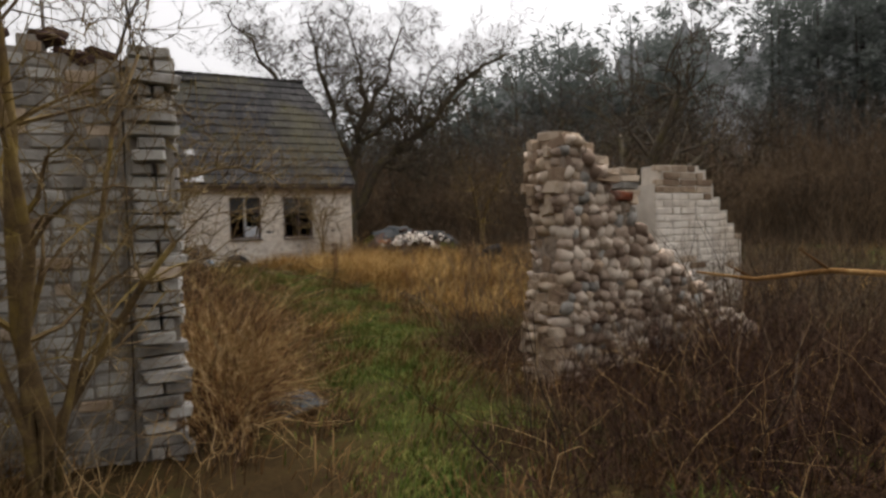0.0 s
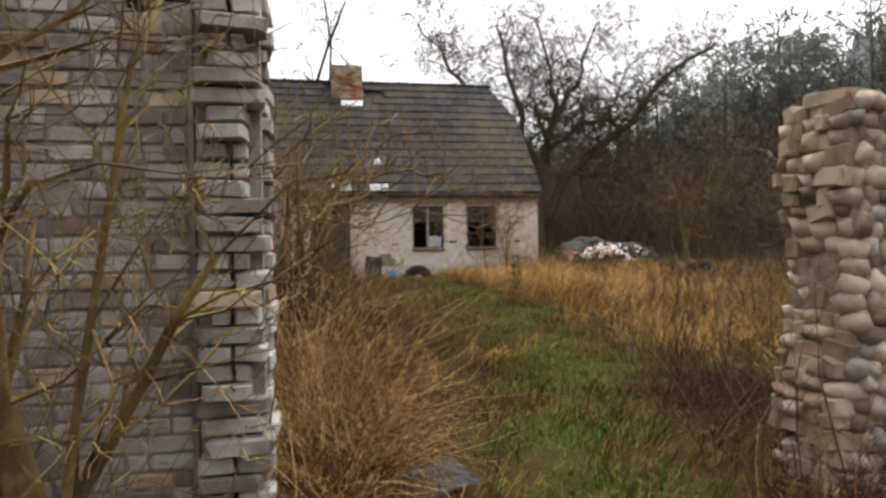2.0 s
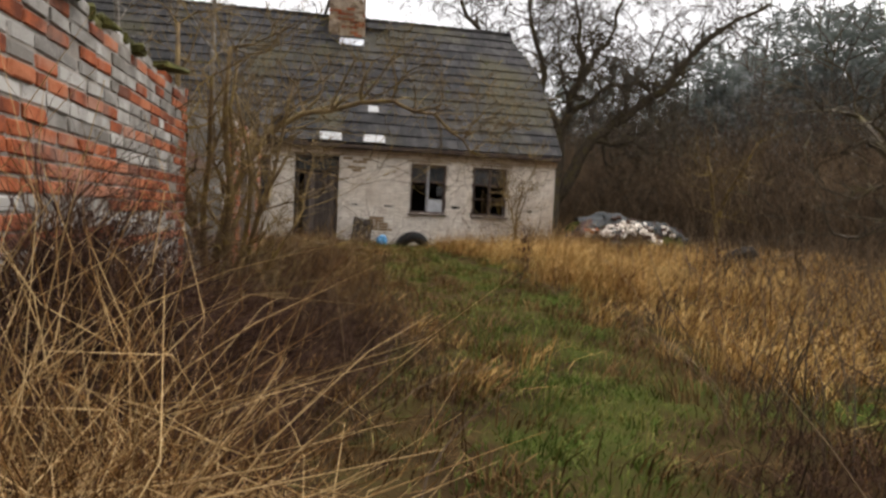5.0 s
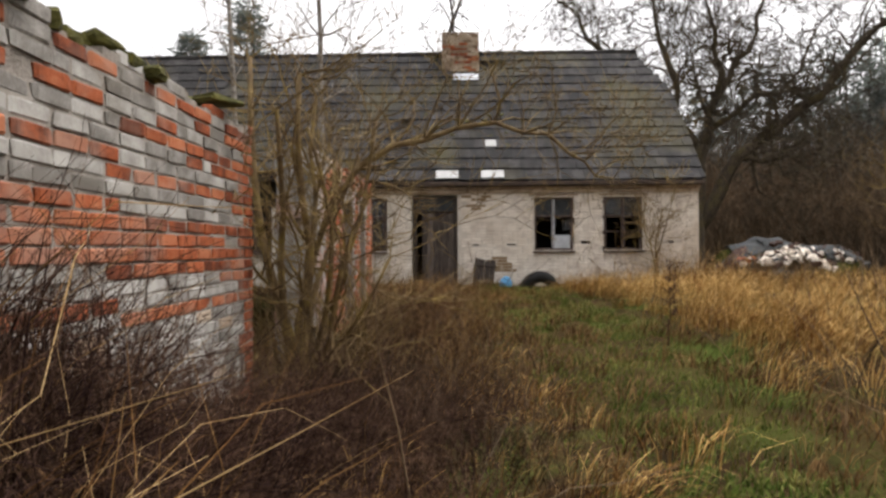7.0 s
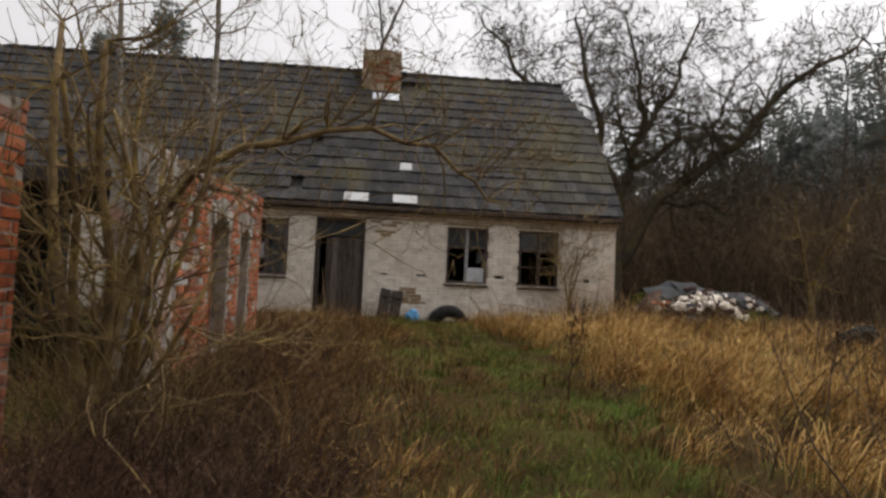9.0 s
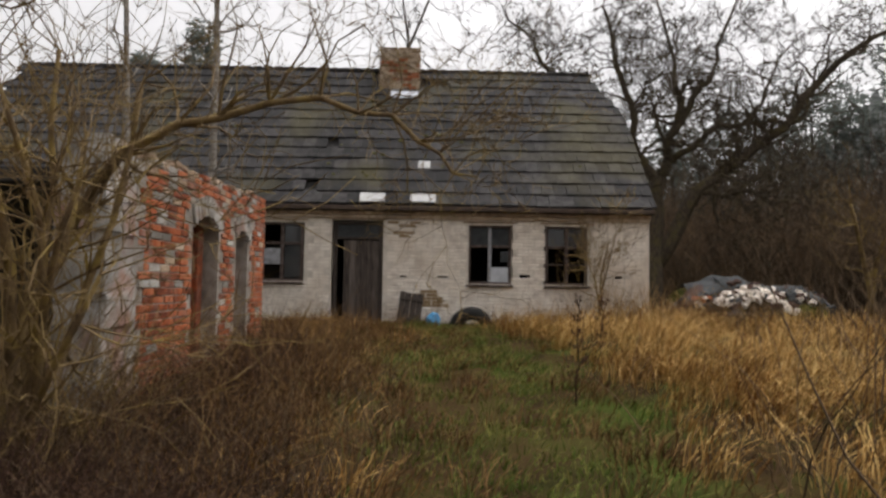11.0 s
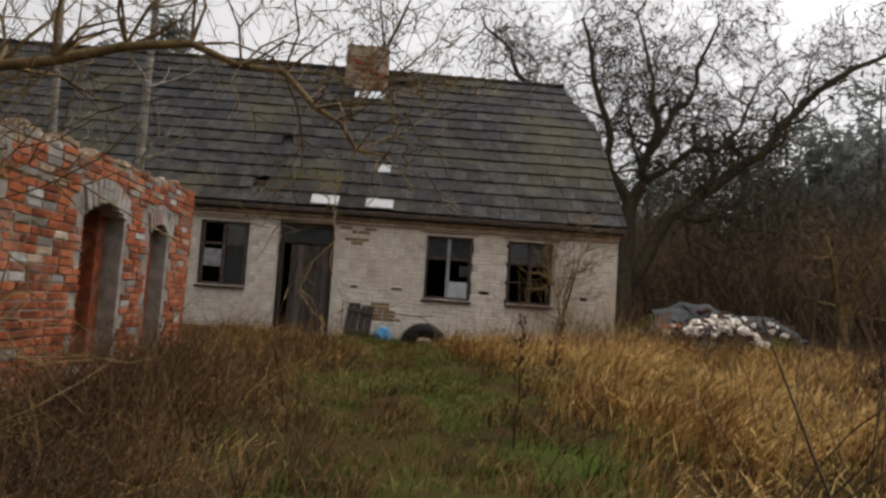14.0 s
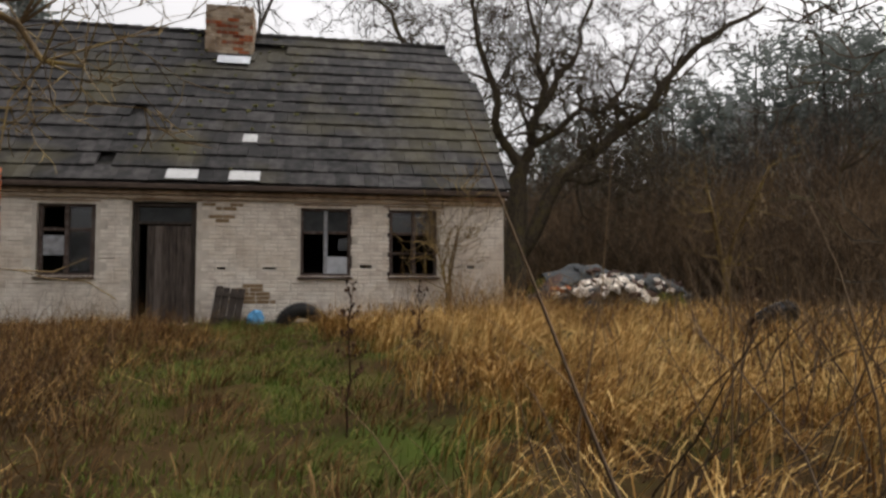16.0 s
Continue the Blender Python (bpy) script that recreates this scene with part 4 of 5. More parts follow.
def door(h):
    a, b, c, d = OPEN["door"]
    y = HY0 + 0.12
    dr = thing("door", ((a + b) / 2, y, c), "", "")
    under(dr, h)
    bpy.context.view_layer.update()
    fr = Shape()
    for x in (a + 0.05, b - 0.04):
        fr.box((x, y, (c + 2.6) / 2), (0.09, 0.12, 2.6 - c), ch=0.01)
    fr.box(((a + b) / 2, y, 2.63), (b - a, 0.12, 0.06), ch=0.01)
    fr.box(((a + b) / 2, y, 2.27), (b - a - 0.18, 0.12, 0.06), ch=0.01)
    under(fr.obj("frame", WOOD_DARK), dr)
    tp = Shape()
    tp.box(((a + b) / 2, y + 0.01, 2.45), (b - a - 0.18, 0.03, 0.3), ch=0.004)
    under(tp.obj("transom_panel", FELT, label="boarded dark transom panel"), dr)
    n = 6
    x0, x1 = 0.82, b - 0.09
    for i in range(n):
        w = (x1 - x0) / n
        pl = Shape()
        pl.box((x0 + (i + 0.5) * w, y - 0.01 + 0.006 * (i % 2), (c + 0.05 + 2.22) / 2), (w - 0.006, 0.035, 2.17 - c), ch=0.005)
        under(pl.obj("plank", WOOD_DOOR), dr)
    rl = Shape()
    for z in (0.6, 1.75):
        rl.box(((x0 + x1) / 2, y + 0.03, z), (x1 - x0 - 0.04, 0.035, 0.12), ch=0.006)
    under(rl.obj("ledge", WOOD_DARK), dr)
    st = Shape()
    st.box(((a + b) / 2, HY0 - 0.14, 0.2), (1.3, 0.5, 0.16), ch=0.02, jit=0.01)
    under(st.obj("threshold", MORTAR), dr)


def chimney(h):
    ch = thing("chimney", (1.88, 26.1, 6.7), "", "")
    under(ch, h)
    bpy.context.view_layer.update()
    x0, x1, y0, y1 = 1.3, 2.46, 25.72, 26.5
    body = Shape()
    body.box(((x0 + x1) / 2, (y0 + y1) / 2, 7.1), (x1 - x0 - 0.03, y1 - y0 - 0.03, 1.84))
    ob = under(body.obj("stack", MORTAR), ch)
    bpy.context.view_layer.update()
    rnd = random.Random(6)
    for face in range(2):
        z, r = 6.7, 0
        while z < 8.06:
            L = x1 - x0 if face == 0 else y1 - y0
            s = -(0.135 if r % 2 else 0)
            while s < L:
                p, q = max(s, 0), min(s + 0.27, L)
                s += 0.27
                if q - p < 0.06 or (z > 7.95 and rnd.random() < 0.3):
                    continue
                b = new("brick", rnd.choice(brick_set(BRICK_RED if rnd.random() < 0.35 and z < 7.7 else BRICK_TAN)))
                c = (p + q) / 2
                pos = (x0 + c, y0 + 0.02, z + 0.04) if face == 0 else (x1 - 0.02, y0 + c, z + 0.04)
                b.matrix_world = pose(*pos, 0, 0, 0 if face == 0 else 90) @ Matrix.Diagonal((q - p - 0.012, 0.06, 0.072, 1))
                under(b, ob)
            z += 0.083
            r += 1


house()


# ---- things in the yard ----
def torus_tyre(name, at, turn, R=0.36, r=0.12):
    t = thing(name, at, "old black rubber tyre lying in the weeds", "tyre", "dumped tyres")
    sh = Shape()
    rings = 28
    prof = [(-0.1, -0.13), (-0.12, 0.0), (-0.1, 0.1), (-0.06, 0.13), (0.06, 0.13), (0.1, 0.1), (0.12, 0.0), (0.1, -0.13), (0.075, -0.12), (0.09, 0.0), (0.06, 0.09), (-0.06, 0.09), (-0.09, 0.0), (-0.075, -0.12)]
    vs, fs = [], []
    k = len(prof)
    for i in range(rings):
        w = 2 * math.pi * i / rings
        for a, b in prof:
            q = R + b
            vs.append((q * math.cos(w), a, q * math.sin(w)))
    for i in range(rings):
        for j in range(k):
            a, b = i * k + j, i * k + (j + 1) % k
            c, d = ((i + 1) % rings) * k + (j + 1) % k, ((i + 1) % rings) * k + j
            fs.append((a, b, c, d))
    sh.add(vs, fs)
    carcass = sh.obj("carcass", RUBBER, t, smooth=True)
    tread = Shape()
    for i in range(44):
        w = 2 * math.pi * i / 44
        for s in (-0.045, 0.045):
            tread.box(((R + 0.133) * math.cos(w), s, (R + 0.133) * math.sin(w)), (0.022, 0.06, 0.035), Euler((0, -w, 0.3 if s > 0 else -0.3)).to_matrix().to_4x4(), ch=0.004)
    tread.obj("tread", RUBBER, t)
    t.rotation_euler = [radians(q) for q in turn]
    return t


torus_tyre("tyre", (3.85, 21.95, 0.2), (18, 0, 8))
torus_tyre("tyre", (11.5, 18.4, 0.42), (50, 0, 20))
torus_tyre("tyre", (13.7, 19.4, 0.36), (70, 0, -20))
torus_tyre("tyre", (9.6, 21.7, 0.3), (40, 0, 30))


def leaning_board():
    t = thing("leaning_board", (2.4, 22.0, 0.2), "charred dark wooden hatch leaning at the wall", "board")
    for i in range(4):
        sh = Shape()
        sh.box((-0.21 + i * 0.14, 0, 0.4), (0.13, 0.04, 0.84 - 0.02 * (i % 3)), ch=0.008, jit=0.004)
        sh.obj("plank", WOOD_DARK, t)
    sh = Shape()
    sh.box((0.0, -0.035, 0.2), (0.56, 0.03, 0.09), ch=0.006)
    sh.box((0.0, -0.035, 0.66), (0.56, 0.03, 0.09), ch=0.006)
    sh.obj("batten", WOOD_DARK, t)
    t.rotation_euler = (radians(-14), radians(8), radians(6))


leaning_board()


def sack():
    bm = bmesh.new()
    bmesh.ops.create_icosphere(bm, subdivisions=3, radius=0.2)
    for v in bm.verts:
        q = noise.noise(v.co * 9) * 0.05 + noise.noise(v.co * 22) * 0.02
        v.co = Vector((v.co.x * 0.85, v.co.y * 0.7, v.co.z * 1.1)) * (1 + q * 4)
        v.co.z = max(v.co.z, -0.16)
    me = bpy.data.meshes.new("plastic_sack")
    bm.to_mesh(me)
    bm.free()
    me.materials.append(BLUE)
    ob = new("plastic_sack", me)
    ob.location = (3.0, 21.9, 0.34)
    tagged(ob, "crumpled pale blue plastic sack by the wall", "sack")


sack()


def rubble_heap():
    cx, cy = 11.2, 24.2
    t = thing("rubble_heap", (cx, cy, 0.2), "heap of rubble, white bricks and roofing felt", "rubble heap")
    n = 40
    vs, fs = [], []

    def hz(x, y):
        q = max(0, 1 - (x / 2.3) ** 2 - (y / 1.6) ** 2)
        return 0.05 + 1.1 * q ** 0.6 + 0.42 * noise.noise(Vector((x * 0.9, y, 7))) + 0.12 * noise.noise(Vector((x * 2, y * 2, 3)))

    for i in range(n + 1):
        for j in range(n + 1):
            x, y = -2.6 + 5.2 * i / n, -1.8 + 3.6 * j / n
            vs.append((x, y, hz(x, y)))
    for i in range(n):
        for j in range(n):
            a = i * (n + 1) + j
            fs.append((a, a + n + 1, a + n + 2, a + 1))
    sh = Shape()
    sh.add(vs, fs)
    sh.obj("mound", EARTH, t)
    rnd = random.Random(8)
    for i in range(75):
        x, y = rnd.gauss(-0.15, 0.62), rnd.uniform(-1.4, -0.62)
        if abs(x) > 2.2:
            continue
        ob = new("brick", rnd.choice(brick_set(BRICK_WHITE)))
        ob.matrix_local = pose(x, y, hz(x, y) + 0.04, rnd.gauss(0, 25), rnd.gauss(0, 20), rnd.uniform(0, 180)) @ Matrix.Diagonal((0.27, 0.15, 0.11, 1))
        ob.parent = t
    for i in range(110):
        x, y = rnd.uniform(-2.3, 2.2), rnd.uniform(-1.7, -0.3)
        ob = new("brick", rnd.choice(brick_set(BRICK_RED if x < -1.2 and rnd.random() < 0.25 else (RUST if rnd.random() < 0.6 else FELT))))
        ob.matrix_local = pose(x, y, hz(x, y) + 0.03, rnd.gauss(0, 30), rnd.gauss(0, 25), rnd.uniform(0, 180)) @ Matrix.Diagonal((0.3, 0.2, 0.12, 1))
        ob.parent = t
    for x, y, w, d, a in ((0.3, -0.1, 2.0, 1.1, 5), (1.5, -0.4, 1.2, 1.0, -12), (-0.8, 0.1, 1.4, 1.0, 20), (-1.6, -0.5, 0.9, 0.9, -30)):
        s = Shape()
        m = 10
        v2, f2 = [], []
        for lay in (0.02, 0.0):
            for i in range(m + 1):
                for j in range(m + 1):
                    px, py = x + w * (i / m - 0.5), y + d * (j / m - 0.5)
                    v2.append((px, py, hz(px, py) + 0.09 + lay + 0.05 * math.sin(px * 5 + a) * math.cos(py * 4)))
        o = (m + 1) ** 2
        for i in range(m):
            for j in range(m):
                q = i * (m + 1) + j
                f2.append((q, q + m + 1, q + m + 2, q + 1))
                f2.append((o + q, o + q + 1, o + q + m + 2, o + q + m + 1))
        s.add(v2, f2)
        s.obj("felt_sheet", FELT if x > -1 else RUST, t)


rubble_heap()


# ---- trees ----
def big_tree():
    t = thing("tree", (10.3, 29.2, 0.2), "large spreading bare old oak beside the house", "tree")
    random.seed(11)
    base = Vector((10.3, 29.2, 0.0))
    limbs = {
        "trunk": (((0, 0, 0), (0.04, 0, 0.8), (0.1, 0, 2.2), (0.2, 0, 3.9), (0.4, 0, 5.0)), 0.46, 0.28),
        "right_limb": (((0.1, 0, 1.8), (0.95, -0.2, 3.3), (1.55, -0.3, 4.5), (2.2, -0.4, 4.95), (3.2, -0.6, 5.8), (4.3, -0.8, 6.6), (4.9, -0.9, 7.6), (6.0, -1.0, 8.8), (7.1, -1.2, 9.6), (8.4, -1.2, 10.3)), 0.27, 0.06),
        "upper_limb": (((0.38, 0, 4.9), (0.75, 0.2, 5.8), (1.05, 0.3, 6.8), (1.4, 0.3, 7.3), (1.75, 0.4, 8.2), (2.4, 0.4, 8.8), (2.6, 0.5, 9.8), (3.3, 0.5, 11.4)), 0.2, 0.05),
        "middle_limb": (((1.1, 0.3, 6.9), (1.25, 0.2, 7.7), (0.95, 0.2, 8.4), (0.9, 0.3, 9.6), (0.35, 0.3, 11.5)), 0.14, 0.04),
        "left_limb": (((0.34, 0, 4.8), (-0.1, 0.1, 5.5), (-0.5, 0.2, 6.4), (-0.5, 0.3, 7.6), (-1.0, 0.3, 8.9), (-1.1, 0.4, 9.6), (-1.5, 0.4, 11.2)), 0.19, 0.05),
        "roof_limb": (((0.15, 0.05, 3.2), (-0.9, 0.8, 4.9), (-2.0, 1.2, 6.8), (-2.6, 1.3, 8.3), (-3.5, 1.2, 9.3), (-3.8, 1.2, 10.2), (-4.8, 1.1, 10.9)), 0.18, 0.04),
        "low_limb": (((1.5, -0.3, 4.4), (2.3, -0.5, 4.3), (3.1, -0.8, 4.5), (3.7, -1.0, 4.0), (4.4, -1.1, 4.1)), 0.1, 0.03),
        "cross_limb": (((0.75, 0.2, 5.6), (1.6, 0.1, 6.1), (2.4, 0.0, 6.9), (3.2, 0.0, 6.8), (4.0, 0.1, 7.7), (4.6, 0.1, 9.2)), 0.13, 0.04),
    }
    crown = Shape()
    for name, (path, r0, r1) in limbs.items():
        rough = [base + Vector(q) for q in path]
        fine = [rough[0]]
        for p, q in zip(rough, rough[1:]):
            fine.append((p + q) / 2 + Vector([random.gauss(0, 0.07) for _ in range(3)]))
            fine.append(q)
        n = len(fine) - 1
        sh = Shape()
        sh.tube(fine, [r0 + (r1 - r0) * i / n for i in range(n + 1)], 10 if r0 > 0.2 else 7)
        under(sh.obj("trunk" if name == "trunk" else "limb", BARK, smooth=True), t)
        if name == "trunk":
            continue
        for i in range(2 if name != "right_limb" else 5, n + 1):
            f = i / n
            for k in range(2 if i < n else 3):
                d = (fine[i] - fine[i - 1]).normalized() * 0.6 + Vector((random.gauss(0, 0.75), random.gauss(0, 0.5), random.gauss(0.15, 0.6)))
                grow(crown, fine[i], d, random.uniform(1.3, 2.3) * (1.1 - 0.3 * f), max(0.03, (r0 + (r1 - r0) * f) * 0.42), 4, kids=2, bend=0.42, up=0.03, shrink=0.7, min_r=0.011, spread=0.9)
    under(crown.obj("crown", BARK), t)


big_tree()


def small_tree(name, at, label, category, limbs, material, seed, depth=3, min_r=0.004, r=0.05, height=1.2, spread=0.7, kids=3, bend=0.25, up=0.1, wander=0.13):
    """A shrub or small tree with several stems from one stool."""
    random.seed(seed)
    t = thing(name, at, label, category)
    crown = Shape()
    for d, length, rr in limbs:
        wood = Shape()
        d = Vector(d).normalized()
        n = 6
        p = Vector(at) + Vector((random.uniform(-0.1, 0.1), random.uniform(-0.1, 0.1), -0.05))
        pts, rad = [p], [rr]
        for i in range(n):
            d = (d + Vector([random.gauss(0, wander) for _ in range(3)]) + Vector((0, 0, 0.03))).normalized()
            p = p + d * (length / n)
            pts.append(p)
            rad.append(rr * (1 - 0.6 * (i + 1) / n))
            if i > 0:
                for k in range(kids - 1 if i < 3 else kids):
                    nd = d * 0.6 + Vector([random.gauss(0, spread) for _ in range(3)])
                    grow(crown, p, nd, height * random.uniform(0.5, 1.0), rad[-1] * 0.5, depth - 1, kids=2, bend=bend, up=up, min_r=min_r)
        wood.tube(pts, rad, 8)
        under(wood.obj("trunk" if len(limbs) < 3 else "stem", material, smooth=True), t)
    under(crown.obj("crown", material), t)
    return t


def z_at(x, y):
    return float(level(x, y))


small_tree("elder", (-0.4, 3.72, z_at(-0.4, 3.72)), "bare elder with peeling lichen-covered stems before the gable", "shrub",
           [((0.02, -0.03, 1), 3.2, 0.05), ((0.34, -0.08, 1), 1.75, 0.038), ((-0.3, -0.1, 1), 3.0, 0.04), ((-0.12, -0.1, 1), 2.8, 0.03), ((0.16, -0.1, 1), 2.6, 0.022)], BARK_LICHEN, 5, depth=4, height=0.7, min_r=0.003, spread=0.55)
small_tree("elder", (0.35, 11.0, z_at(0.35, 11.0)), "many-stemmed bare elder bush between the two brick walls", "shrub",
           [((0.1, 0.0, 1), 3.0, 0.05), ((-0.25, 0.1, 1), 3.4, 0.055), ((-0.4, -0.2, 1), 2.8, 0.045), ((0.3, -0.1, 1), 2.4, 0.04), ((-0.1, 0.3, 1), 3.0, 0.04), ((0.45, -0.3, 1), 2.1, 0.035), ((0.05, -0.3, 1), 2.6, 0.035), ((0.2, 0.2, 1), 2.8, 0.035), ((0.6, -0.5, 1), 1.8, 0.03)], BARK_LICHEN, 6, depth=3, height=0.9, min_r=0.004)


def arching_branch():
    t = thing("arching_elder", (0.2, 11.4, z_at(0.2, 11.4)), "leaning elder with a long mossy branch arching over the yard", "shrub")
    random.seed(31)
    wood, crown = Shape(), Shape()
    pts = [Vector(p) for p in ((0.2, 11.4, -0.15), (0.22, 11.42, 0.5), (0.34, 11.42, 1.1), (0.5, 11.48, 1.6), (0.78, 11.5, 2.05), (1.15, 11.58, 2.3), (1.45, 11.55, 2.34), (1.8, 11.62, 2.48), (2.17, 11.6, 2.52), (2.45, 11.63, 2.42), (2.7, 11.6, 2.4), (2.9, 11.58, 2.2), (3.05, 11.57, 2.12), (3.15, 11.55, 1.97), (3.32, 11.5, 1.94))]
    rad = [0.055, 0.05, 0.045, 0.04, 0.036, 0.032, 0.029, 0.026, 0.024, 0.021, 0.019, 0.017, 0.014, 0.011, 0.006]
    wood.tube(pts, rad, 8)
    for i in range(3, len(pts)):
        for k in range(4):
            d = (pts[i] - pts[i - 1]).normalized() * 0.6 + Vector((random.gauss(0, 0.5), random.gauss(0, 0.6), random.gauss(0.3, 0.5)))
            grow(crown, pts[i], d, random.uniform(0.3, 0.75), rad[i] * 0.5, 3, kids=2, bend=0.3, up=0.06, min_r=0.0028)
    under(wood.obj("trunk", BARK_LICHEN, smooth=True), t)
    under(crown.obj("crown", BARK_LICHEN), t)


arching_branch()
small_tree("bare_shrub", (6.75, 21.6, z_at(6.75, 21.6)), "thin yellowish bare shrub beside the window", "shrub",
           [((0.05, 0, 1), 2.0, 0.035), ((0.45, 0, 1), 1.9, 0.03), ((-0.1, 0.1, 1), 2.3, 0.025)], BARK_LICHEN, 8, depth=3, height=0.9, min_r=0.007)
small_tree("fruit_tree", (10.5, 10.6, z_at(10.5, 10.6)), "old bare spreading fruit tree beyond the ruin", "tree",
           [((0.1, 0, 1), 4.4, 0.17), ((0.5, 0.3, 1), 4.4, 0.13), ((-0.4, 0.5, 1), 4.2, 0.13), ((0.5, -0.4, 1), 3.9, 0.1)], BARK, 14, depth=4, height=1.8, min_r=0.012, bend=0.35)
small_tree("thorn_tree", (15.6, 25.8, z_at(15.6, 25.8)), "crooked yellow-lichened thorn tree by the wood", "tree",
           [((-0.12, 0, 1), 3.6, 0.1), ((0.2, 0, 1), 4.4, 0.1)], BARK_LICHEN, 15, depth=3, height=1.1, min_r=0.009)
for at, hgt, seed in (((-1.1, 18.9, 0.2), 8.5, 2), ((-3.5, 20.6, 0.2), 10.5, 3)):
    small_tree("birch", at, "slender white-barked bare birch behind the wing wall", "tree",
               [((0.02, 0, 1), hgt, 0.085)], BARK_BIRCH, seed + 40, depth=4, height=1.3, min_r=0.006, spread=0.5, wander=0.035)
small_tree("weeping_birch", (-1.0, 37.0, 0.2), "distant weeping birch behind the roof", "tree", [((0.0, 0, 1), 15.5, 0.16), ((0.15, 0, 1), 15.0, 0.12)], BARK_DARK, 77, depth=3, height=2.2, min_r=0.02, spread=0.4, up=-0.1)


def conifer(name, at, height, seed, bare, label):
    """A conifer: a straight trunk, tiers of boughs and sprays of needles."""
    rnd = random.Random(seed)
    t = thing(name, at, label, "tree", "conifers")
    tr = Shape()
    x, y, z = at
    tr.tube([(x, y, z - 0.1), (x + rnd.gauss(0, 0.1), y, z + height * 0.5), (x + rnd.gauss(0, 0.15), y, z + height)], [0.2, 0.14, 0.03], 7)
    under(tr.obj("trunk", BARK_DARK), t)
    sp = Shape()
    k = int(height * (15 if bare < 0.3 else 9))
    for i in range(k):
        f = bare + (1 - bare) * rnd.random()
        reach = (1 - f) ** 0.7 * height * 0.24 + 0.25 if bare < 0.3 else (0.55 + math.sin((f - bare) / (1 - bare) * 2.9)) * height * 0.13
        a = rnd.uniform(0, 6.28)
        q = rnd.random() ** 0.5 * reach
        c = Vector((x + math.cos(a) * q, y + math.sin(a) * q, z + height * f + (-0.25 * q if bare < 0.3 else 0.1 * q)))
        for j in range(14):
            d = Vector((math.cos(a) + rnd.gauss(0, 0.7), math.sin(a) + rnd.gauss(0, 0.7), rnd.gauss(0.1, 0.45))).normalized() * rnd.uniform(0.3, 0.75)
            s = d.cross(Vector((rnd.gauss(0, 1), rnd.gauss(0, 1), 1))).normalized() * 0.06
            p = c + Vector([rnd.gauss(0, 0.26) for _ in range(3)])
            sp.add([p - s, p + d * 0.6 - s * 0.9, p + d, p + d * 0.6 + s * 0.9, p + s], [(0, 1, 2, 3, 4)])
    under(sp.obj("crown", NEEDLE), t)


